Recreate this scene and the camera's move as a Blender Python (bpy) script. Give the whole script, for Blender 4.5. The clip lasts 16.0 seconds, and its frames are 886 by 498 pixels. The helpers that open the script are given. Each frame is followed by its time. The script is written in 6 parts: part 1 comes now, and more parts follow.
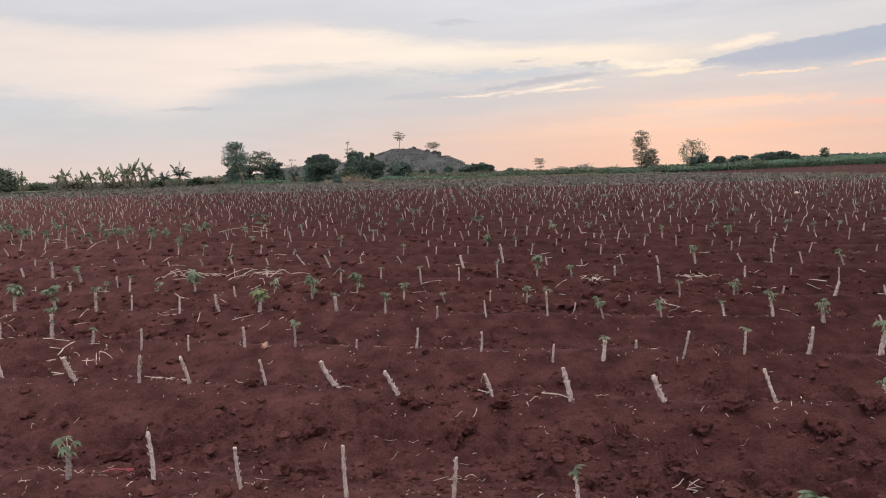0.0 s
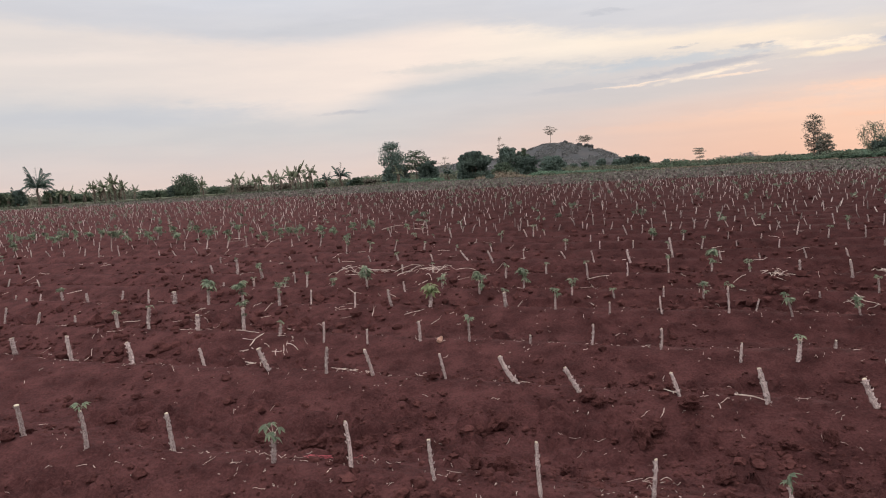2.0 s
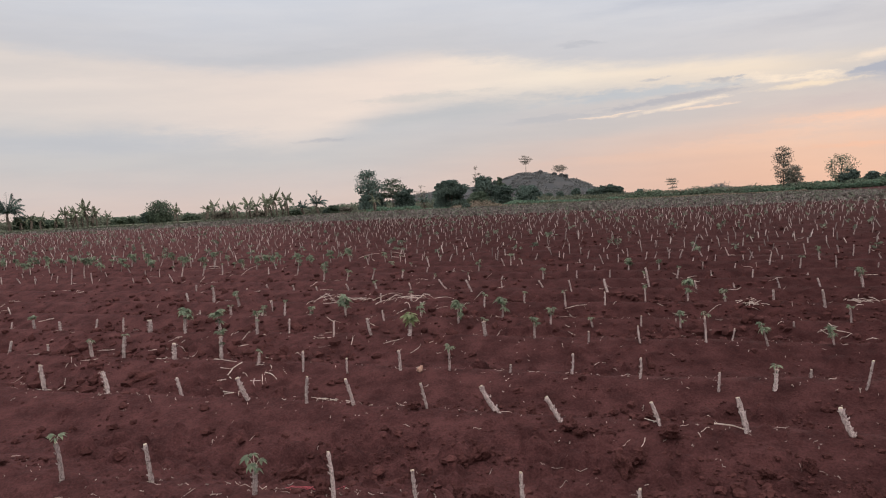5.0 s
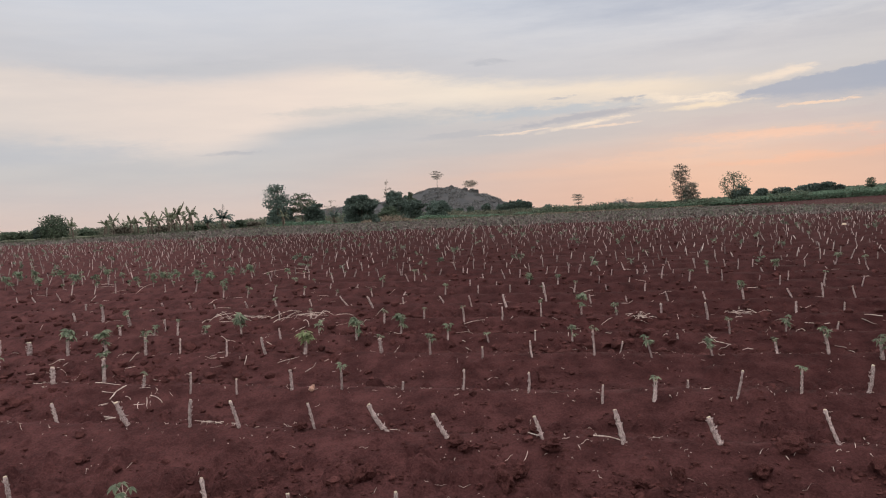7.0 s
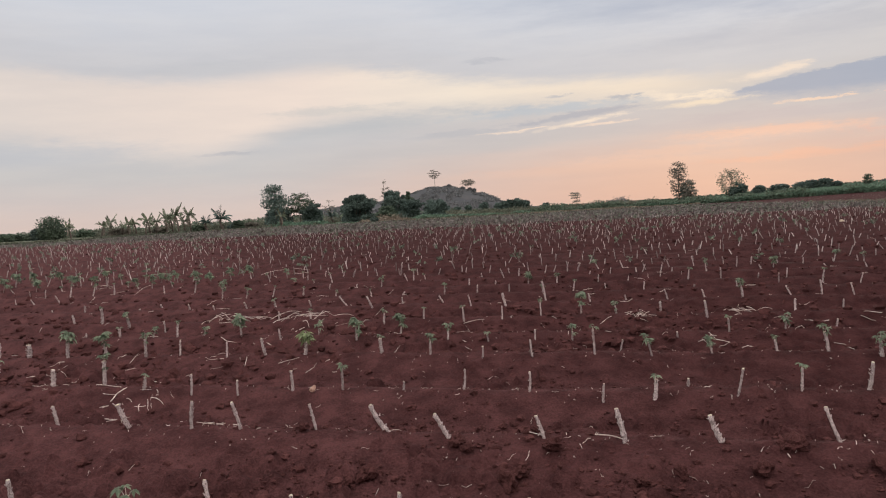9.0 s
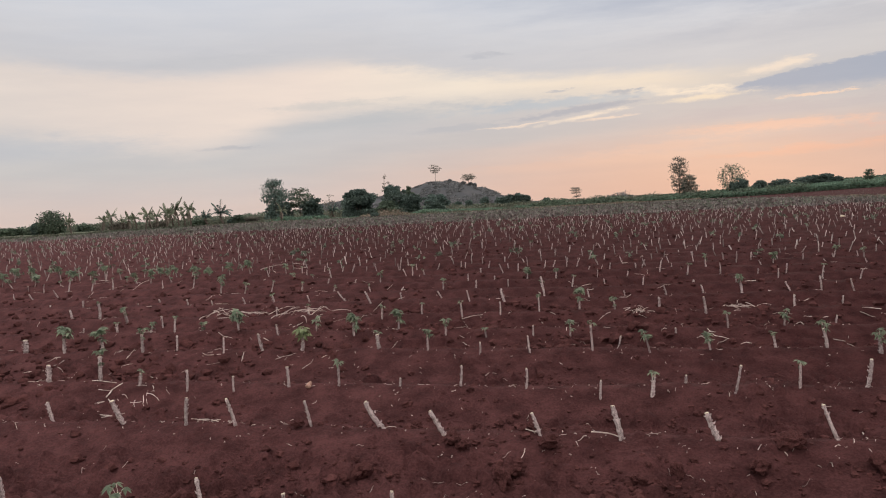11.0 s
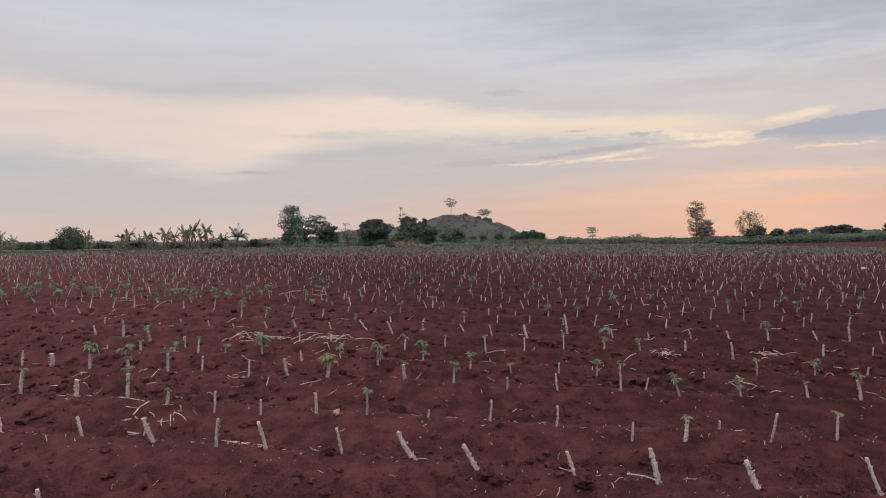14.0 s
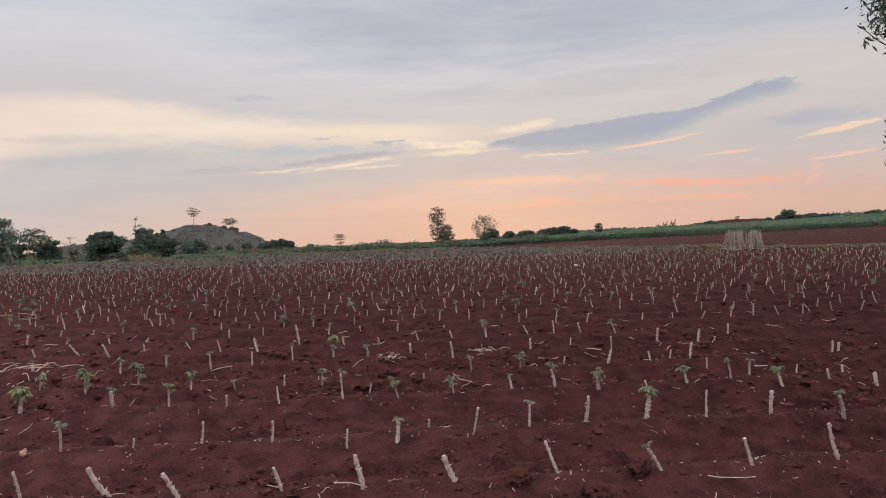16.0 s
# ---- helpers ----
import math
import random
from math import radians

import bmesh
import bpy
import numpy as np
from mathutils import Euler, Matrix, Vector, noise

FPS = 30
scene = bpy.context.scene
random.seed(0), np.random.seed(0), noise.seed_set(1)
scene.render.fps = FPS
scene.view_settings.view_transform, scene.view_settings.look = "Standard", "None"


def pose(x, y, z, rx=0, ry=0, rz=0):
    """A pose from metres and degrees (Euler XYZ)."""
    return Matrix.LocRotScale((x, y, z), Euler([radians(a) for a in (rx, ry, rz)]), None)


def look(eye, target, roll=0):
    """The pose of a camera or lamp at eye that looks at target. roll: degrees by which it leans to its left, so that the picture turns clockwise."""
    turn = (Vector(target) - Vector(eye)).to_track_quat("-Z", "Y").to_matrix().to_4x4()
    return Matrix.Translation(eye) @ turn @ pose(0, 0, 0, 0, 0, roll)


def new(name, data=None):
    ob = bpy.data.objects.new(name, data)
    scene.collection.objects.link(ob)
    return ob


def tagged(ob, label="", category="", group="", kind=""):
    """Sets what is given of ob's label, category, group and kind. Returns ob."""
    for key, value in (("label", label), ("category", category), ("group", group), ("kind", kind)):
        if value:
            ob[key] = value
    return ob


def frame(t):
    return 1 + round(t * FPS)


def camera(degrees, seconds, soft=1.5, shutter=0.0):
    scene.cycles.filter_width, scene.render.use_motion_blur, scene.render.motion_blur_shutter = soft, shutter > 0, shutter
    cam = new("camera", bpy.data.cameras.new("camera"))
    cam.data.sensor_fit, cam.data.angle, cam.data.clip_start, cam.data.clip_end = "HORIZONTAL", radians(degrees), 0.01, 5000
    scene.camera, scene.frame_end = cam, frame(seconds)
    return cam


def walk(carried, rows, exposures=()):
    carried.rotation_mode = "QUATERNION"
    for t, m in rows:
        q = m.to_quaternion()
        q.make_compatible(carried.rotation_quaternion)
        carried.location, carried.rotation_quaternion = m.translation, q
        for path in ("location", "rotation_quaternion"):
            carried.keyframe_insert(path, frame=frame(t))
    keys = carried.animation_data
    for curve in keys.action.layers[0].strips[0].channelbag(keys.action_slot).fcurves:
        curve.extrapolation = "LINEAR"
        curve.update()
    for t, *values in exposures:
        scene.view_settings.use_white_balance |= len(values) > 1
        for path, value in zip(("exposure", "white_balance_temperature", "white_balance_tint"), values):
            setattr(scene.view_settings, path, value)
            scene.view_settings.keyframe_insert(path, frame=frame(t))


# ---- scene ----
cam = camera(60.1, 16.0, soft=1.1)
METRES, EYE, TILT, LEAN, TURN = 1.452, 1.5, 0.0, 0.0, 0.0
ROWS = [
    (0.0, 0.0, 0.0, 0.0, -0.17, -6.08, 1.59),
    (0.5, -0.0123, -0.0068, 0.0029, 3.15, -6.0, 2.15),
    (1.0, -0.0558, 0.0029, -0.0019, 5.75, -6.07, 2.21),
    (1.5, -0.0914, 0.0076, 0.0006, 8.68, -6.12, 2.65),
    (2.0, -0.1278, 0.0178, -0.0013, 11.02, -5.93, 3.3),
    (2.5, -0.158, 0.022, 0.0004, 12.33, -5.5, 3.44),
    (3.0, -0.1649, 0.0195, 0.0057, 12.23, -4.69, 3.0),
    (3.5, -0.1311, 0.0217, -0.0002, 10.31, -4.64, 1.86),
    (6.0, -0.1672, -0.0199, 0.0115, 8.07, -3.07, 3.96),
    (6.5, -0.0977, -0.0095, 0.0103, 5.38, -2.87, 3.27),
    (7.0, -0.0349, -0.0, 0.0174, 2.64, -3.14, 2.73),
    (7.5, -0.0001, 0.0025, 0.0163, 0.96, -3.15, 2.89),
    (8.0, -0.0105, 0.0076, 0.0167, 0.81, -3.14, 3.15),
    (8.5, -0.0459, -0.0049, 0.0204, 2.41, -3.13, 3.16),
    (11.0, -0.0244, 0.0239, 0.0268, 2.52, -3.61, 3.03),
    (11.5, 0.0011, 0.0298, 0.0254, -1.1, -3.47, 2.51),
    (12.0, -0.032, 0.0197, 0.0235, -0.58, -3.46, 2.06),
    (12.5, -0.0643, 0.023, 0.0279, 1.69, -2.92, 2.0),
    (13.0, -0.1135, 0.0185, 0.0285, 5.1, -2.31, 2.13),
    (13.5, -0.1635, 0.0122, 0.0277, 6.92, -1.43, 1.55),
    (14.0, -0.1555, 0.0072, 0.0241, 3.6, -1.08, 0.43),
    (14.5, -0.1187, 0.0118, 0.0256, -1.55, -1.48, 0.24),
    (15.0, -0.0662, 0.0037, 0.029, -6.09, -1.46, 0.79),
    (15.5, 0.0088, 0.0014, 0.041, -11.3, -1.01, 1.48),
    (16.0, 0.0645, 0.0027, 0.0382, -14.96, -0.92, 2.04),
]
walk(cam, [(t, pose(0, 0, EYE, TILT, LEAN, TURN) @ pose(METRES * x, METRES * y, METRES * z, 90 + pitch, roll, yaw)) for t, x, y, z, yaw, pitch, roll in ROWS],
     exposures=[(0.0, 0.17, 6520, 10.4), (3.5, 0.06, 6520, 10.2), (6.0, -0.04, 6560, 10.2), (8.5, -0.03, 6580, 10.2), (12.0, -0.03, 6640, 10.3), (13.8, -0.09, 6730, 10.8), (16.0, -0.05, 6800, 12.2)])


# ---- world, sun and exposure ----
class Graph:
    """Small helper to write node graphs as sums."""

    def __init__(self, tree):
        self.tree = tree
        tree.nodes.clear()

    def node(self, kind):
        return self.tree.nodes.new(kind)

    def link(self, value, socket):
        if isinstance(value, bpy.types.NodeSocket):
            self.tree.links.new(value, socket)
        else:
            if socket.type == "RGBA" and not isinstance(value, (int, float)) and len(value) == 3:
                value = (*value, 1)
            socket.default_value = value

    def math(self, op, a, b=None, c=None, clamp=False):
        n = self.node("ShaderNodeMath")
        n.operation, n.use_clamp = op, clamp
        for k, v in enumerate((a, b, c)):
            if v is not None:
                self.link(v, n.inputs[k])
        return n.outputs[0]

    def add(self, a, b):
        return self.math("ADD", a, b)

    def sub(self, a, b):
        return self.math("SUBTRACT", a, b)

    def mul(self, a, b):
        return self.math("MULTIPLY", a, b)

    def smooth(self, value, low, high, to_low=0.0, to_high=1.0):
        n = self.node("ShaderNodeMapRange")
        n.interpolation_type = "SMOOTHSTEP"
        for k, v in enumerate((value, low, high, to_low, to_high)):
            self.link(v, n.inputs[k])
        return n.outputs[0]

    def mix(self, fac, a, b, blend="MIX"):
        n = self.node("ShaderNodeMix")
        n.data_type, n.blend_type = "RGBA", blend
        self.link(fac, n.inputs[0])
        self.link(a, n.inputs[6])
        self.link(b, n.inputs[7])
        return n.outputs[2]

    def ramp(self, fac, stops):
        n = self.node("ShaderNodeValToRGB")
        e = n.color_ramp.elements
        while len(e) < len(stops):
            e.new(0.5)
        for el, (p, col) in zip(e, stops):
            el.position, el.color = p, (*col, 1)
        self.link(fac, n.inputs[0])
        return n.outputs[0]

    def noise(self, vector, scale, detail=4.0, rough=0.5, distort=0.0, colour=False):
        n = self.node("ShaderNodeTexNoise")
        self.link(vector, n.inputs["Vector"])
        self.link(scale, n.inputs["Scale"])
        self.link(detail, n.inputs["Detail"])
        self.link(rough, n.inputs["Roughness"])
        self.link(distort, n.inputs["Distortion"])
        return n.outputs["Color" if colour else "Fac"]

    def xyz(self, x, y, z):
        n = self.node("ShaderNodeCombineXYZ")
        for k, v in enumerate((x, y, z)):
            self.link(v, n.inputs[k])
        return n.outputs[0]


def srgb(r, g, b):
    return tuple(c / 12.92 if c <= 0.04045 else ((c + 0.055) / 1.055) ** 2.4 for c in (r / 255, g / 255, b / 255))


SUN_AZ, SUN_EL = 18.0, 5.0
world = bpy.data.worlds.new("dusk_sky")
scene.world = world
world.use_nodes = True
g = Graph(world.node_tree)
way = g.node("ShaderNodeTexCoord").outputs["Generated"]
split = g.node("ShaderNodeSeparateXYZ")
g.link(way, split.inputs[0])
AZ = g.mul(g.math("ARCTAN2", split.outputs[0], split.outputs[1]), 57.2958)
EL = g.mul(g.math("ARCSINE", split.outputs[2]), 57.2958)
# drawn-out turbulence, finer along the height than along the horizon
flow = g.xyz(g.mul(AZ, 0.06), g.mul(EL, 0.30), 0.0)
flow_fine = g.xyz(g.mul(AZ, 0.38), g.mul(EL, 1.6), 3.7)
n_big = g.sub(g.noise(flow, 1.0, 5.0, 0.55), 0.5)
n_fine = g.sub(g.noise(flow_fine, 1.0, 6.0, 0.66), 0.5)
n_tiny = g.sub(g.noise(g.xyz(g.mul(AZ, 1.3), g.mul(EL, 4.2), 8.3), 1.0, 5.0, 0.65), 0.5)
az = g.add(AZ, g.mul(n_fine, 5.0))
el = g.add(EL, g.add(g.mul(n_big, 1.0), g.mul(n_fine, 0.9)))

streak = g.noise(g.xyz(g.mul(AZ, 0.13), g.mul(EL, 0.9), 9.1), 1.0, 6.0, 0.6)


def along(points, low=-60.0, high=60.0, top=20.0):
    """A height that changes with the azimuth, drawn softly through the points."""
    n = g.node("ShaderNodeValToRGB")
    n.color_ramp.interpolation = "B_SPLINE"
    e = n.color_ramp.elements
    while len(e) < len(points):
        e.new(0.5)
    for item, (a, h) in zip(e, points):
        item.position, item.color = (a - low) / (high - low), (h / top, h / top, h / top, 1)
    g.link(g.math("DIVIDE", g.sub(az, low), high - low, clamp=True), n.inputs[0])
    return g.mul(n.outputs[0], top)


# clear distance near the horizon: greyish in the west, peach towards the set sun
height = g.math("DIVIDE", el, 40.0, clamp=True)
cool = g.ramp(height, [(0.0, srgb(228, 208, 200)), (0.035, srgb(222, 209, 205)), (0.08, srgb(212, 209, 209)), (0.13, srgb(210, 210, 213)),
                       (0.19, srgb(218, 214, 212)), (0.30, srgb(206, 210, 215)), (0.60, srgb(190, 200, 214)), (1.0, srgb(190, 198, 210))])
warm = g.ramp(height, [(0.0, srgb(226, 190, 176)), (0.05, srgb(228, 194, 181)), (0.09, srgb(223, 201, 194)), (0.125, srgb(212, 204, 204)),
                       (0.17, srgb(208, 206, 208)), (0.25, srgb(221, 215, 211)), (0.36, srgb(205, 208, 216)), (1.0, srgb(190, 198, 210))])
near_sun = g.smooth(AZ, -20.0, 16.0)
east_end = g.smooth(AZ, 60.0, 110.0, 1.0, 0.0)
sky = g.mix(g.mul(near_sun, east_end), cool, warm)

# the long cream band under the high sheet
E1 = along([(-60, 11.4), (-40, 10.6), (-31, 9.9), (-25, 9.3), (-19, 9.2), (-14, 9.7), (-9, 10.1), (-4, 9.2), (1, 8.5), (9, 8.0), (16, 7.9), (60, 7.0)])
E2 = along([(-60, 7.2), (-40, 6.2), (-31, 5.8), (-25, 4.8), (-20, 4.0), (-16, 5.2), (-12, 6.7), (-6, 7.1), (2, 7.1), (10, 6.9), (18, 7.0), (60, 6.8)])
band = g.mul(g.smooth(g.sub(el, E2), -1.1, 1.3), g.smooth(AZ, 12.0, 24.0, 1.0, 0.0))
band_colour = g.ramp(g.smooth(AZ, -45.0, 20.0), [(0.0, srgb(231, 222, 217)), (0.25, srgb(244, 229, 220)), (0.5, srgb(253, 235, 223)), (0.75, srgb(255, 241, 225)), (1.0, srgb(254, 236, 215))])
sky = g.mix(g.mul(band, 0.92), sky, band_colour)
sheet = g.mul(g.smooth(g.sub(el, E1), -0.35, 1.1), g.smooth(AZ, 16.0, 40.0, 1.0, 0.25))
sheet_colour = g.ramp(g.smooth(g.sub(el, E1), 0.0, 9.0), [(0.0, srgb(214, 213, 217)), (0.25, srgb(218, 219, 225)), (0.55, srgb(221, 224, 232)), (1.0, srgb(211, 219, 232))])
sky = g.mix(sheet, sky, sheet_colour)

SLATE, BLUE = srgb(172, 182, 201), srgb(196, 204, 213)
# cloud banks: azimuth, height, half length, half depth, tilt, colour, amount, softness
CLOUDS = [
    (12, 15.2, 14, 3.8, -0.05, srgb(182, 191, 209), 0.75, 1.0),
    (26, 15.5, 14, 4.0, 0.0, srgb(180, 189, 208), 0.72, 1.0),
    (42, 15.5, 12, 3.0, 0.0, srgb(190, 200, 219), 0.7, 0.95),
    (24, 10.6, 13, 1.1, 0.03, srgb(194, 196, 206), 0.5, 0.95),
    (-19, 10.4, 9, 0.7, 0.02, srgb(200, 202, 208), 0.35, 0.95),
    (-36, 8.6, 9, 0.5, 0.03, srgb(243, 230, 222), 0.6, 0.9),
    (-33, 4.7, 11, 1.0, 0.02, srgb(205, 207, 213), 0.6, 0.8),
    (-10.5, 7.3, 5, 0.4, 0.02, srgb(214, 212, 210), 0.6, 0.9),
    (-8, 6.1, 9, 0.7, 0.08, srgb(202, 204, 208), 0.75, 0.9),
    (6, 6.6, 9, 0.45, 0.03, BLUE, 0.8, 0.8),
    (2, 4.4, 13, 0.8, 0.03, srgb(207, 204, 205), 0.6, 0.9),
    (21, 4.9, 10, 0.55, 0.02, srgb(205, 196, 200), 0.7, 0.8),
    (10, 2.3, 12, 0.5, 0.03, srgb(240, 202, 184), 0.5, 0.9),
    (14, 3.1, 8, 0.4, 0.07, srgb(244, 205, 187), 0.5, 0.9),
    (21, 3.85, 7, 0.4, 0.0, srgb(250, 207, 187), 0.8, 0.9),
    (30, 2.75, 9, 0.25, -0.02, srgb(226, 196, 188), 0.6, 0.9),
    (34, 3.25, 7.5, 0.32, -0.03, srgb(252, 190, 174), 0.95, 0.8),
    (33.5, 2.1, 5, 0.24, -0.03, srgb(251, 190, 172), 0.85, 0.8),
    (23, 2.2, 7, 0.3, 0.02, srgb(247, 194, 172), 0.6, 0.9),
    (37, 4.4, 8, 0.6, 0.03, srgb(216, 201, 203), 0.7, 0.8),
    (41.0, 3.5, 0.42, 0.95, 0.6, srgb(247, 204, 189), 0.6, 0.9),
    (7.5, 6.0, 5.5, 0.26, 0.09, srgb(186, 188, 198), 0.85, 0.6),
    (-1, 5.3, 3.6, 0.3, 0.05, srgb(196, 197, 203), 0.6, 0.7),
    (15.5, 6.85, 4.4, 0.36, -0.08, srgb(255, 238, 219), 0.95, 0.9),
    (16.6, 6.2, 3.4, 0.24, 0.04, srgb(255, 236, 212), 0.9, 0.95),
    (3.2, 5.26, 2.9, 0.09, 0.04, srgb(254, 233, 216), 0.9, 0.9),
    (8.4, 5.56, 3.7, 0.19, 0.12, srgb(255, 237, 219), 1.0, 0.9),
    (10.0, 5.34, 2.6, 0.10, 0.05, srgb(254, 230, 212), 0.85, 0.95),
    (21.2, 7.95, 2.6, 0.34, 0.13, srgb(254, 236, 219), 0.9, 0.95),
    (10.9, 7.1, 0.9, 0.36, -0.1, srgb(182, 187, 198), 0.75, 0.8),
    (6.2, 7.48, 0.8, 0.12, 0.0, srgb(190, 193, 202), 0.65, 0.8),
    (-17.6, 4.4, 2.6, 0.17, 0.04, srgb(192, 193, 200), 0.65, 0.8),
    (1.2, 10.4, 1.6, 0.2, -0.05, srgb(192, 195, 204), 0.5, 0.9),
    (41.5, 7.1, 4.0, 0.55, 0.0, srgb(192, 195, 209), 0.8, 0.7),
]
for c_az, c_el, half, deep, tilt, colour, amount, soft in CLOUDS:
    u = g.sub(az, c_az)
    v = g.math("DIVIDE", g.sub(g.sub(el, c_el), g.mul(u, tilt)), deep)
    u = g.math("DIVIDE", u, half)
    d = g.math("SQRT", g.add(g.mul(u, u), g.mul(v, v)))
    d = g.add(g.add(d, g.mul(g.sub(streak, 0.5), 0.9)), g.add(g.mul(n_fine, 1.2 if deep < 0.9 else 0.5), g.mul(n_tiny, 1.3 if deep < 0.5 else 0.15)))
    sky = g.mix(g.smooth(d, 1.0 - soft, 1.0 + soft * 0.3, amount, 0.0), sky, colour)
# the slate cloud drawn out over the glow
F1 = along([(18, 6.6), (19.5, 7.2), (21.5, 7.6), (24, 7.9), (28, 8.25), (32, 8.5), (34, 8.55), (35.5, 9.4), (37.5, 9.95), (39.5, 9.9), (41, 9.4)], 16, 44)
F2 = along([(18, 6.5), (20, 6.0), (24, 5.9), (28, 6.2), (31, 6.5), (33, 7.3), (36, 8.3), (39, 8.8), (41, 9.1)], 16, 44)
el_torn = g.add(el, g.mul(n_tiny, 0.55))
fish = g.mul(g.smooth(g.sub(F1, el_torn), 0.0, 0.25), g.smooth(g.sub(el_torn, F2), -0.5, 0.7))
fish = g.mul(fish, g.mul(g.smooth(AZ, 17.5, 19.0), g.smooth(AZ, 39.0, 41.0, 1.0, 0.0)))
sky = g.mix(g.mul(fish, 0.92), sky, SLATE)
for c_az, c_el, half, deep, tilt, colour in [(24, 5.75, 3.0, 0.11, 0.05, srgb(250, 222, 202)), (30.4, 6.2, 2.6, 0.12, 0.12, srgb(250, 216, 200)), (35.7, 5.35, 2.7, 0.13, 0.09, srgb(249, 214, 198)),
                                             (42.8, 6.25, 3.0, 0.2, 0.13, srgb(254, 227, 204)), (43.0, 4.55, 2.6, 0.13, 0.03, srgb(250, 212, 194)), (32.5, 6.5, 1.6, 0.1, 0.12, srgb(244, 212, 198))]:
    u = g.sub(az, c_az)
    v = g.math("DIVIDE", g.sub(g.sub(el, c_el), g.mul(u, tilt)), deep)
    u = g.math("DIVIDE", u, half)
    d = g.add(g.add(g.math("SQRT", g.add(g.mul(u, u), g.mul(v, v))), g.mul(g.sub(streak, 0.5), 0.9)), g.add(g.mul(n_fine, 1.6), g.mul(n_tiny, 2.0)))
    sky = g.mix(g.smooth(d, 0.5, 1.15, 0.95, 0.0), sky, colour)
sky = g.mix(1.0, sky, g.ramp(g.smooth(streak, 0.3, 0.7), [(0, (0.97, 0.975, 0.985)), (1, (1.02, 1.015, 1.01))]), "MULTIPLY")
# as under any overcast, the cover is brightest overhead; behind the camera it is raised, unseen, as added fill light
sky = g.mix(g.smooth(split.outputs[1], 0.3, -0.9), sky, (1.22, 1.17, 1.13))
sky = g.mix(g.smooth(split.outputs[2], 0.30, 0.95), sky, (1.95, 1.88, 1.82))

air = g.node("ShaderNodeTexSky")
air.sky_type, air.sun_disc = "NISHITA", False
air.sun_elevation, air.sun_rotation = radians(SUN_EL), radians(SUN_AZ)
bg_air = g.node("ShaderNodeBackground")
g.link(air.outputs[0], bg_air.inputs[0])
g.link(0.06, bg_air.inputs[1])
bg_cloud = g.node("ShaderNodeBackground")
g.link(sky, bg_cloud.inputs[0])
g.link(0.93, bg_cloud.inputs[1])
both = g.node("ShaderNodeMixShader")  # the overcast lets little of the clear sky through
g.link(0.96, both.inputs[0])
g.link(bg_air.outputs[0], both.inputs[1])
g.link(bg_cloud.outputs[0], both.inputs[2])
g.link(both.outputs[0], g.node("ShaderNodeOutputWorld").inputs[0])

sun_data = bpy.data.lights.new("sun", "SUN")
sun_data.energy, sun_data.angle, sun_data.color = 0.5, radians(20), (1.0, 0.82, 0.68)
sun = new("sun", sun_data)
s_az, s_el = radians(SUN_AZ), radians(SUN_EL + 3)
sun.matrix_world = look((0, 0, 0), (-math.sin(s_az) * math.cos(s_el), -math.cos(s_az) * math.cos(s_el), -math.sin(s_el)))
sun.location = (20, 60, 30)


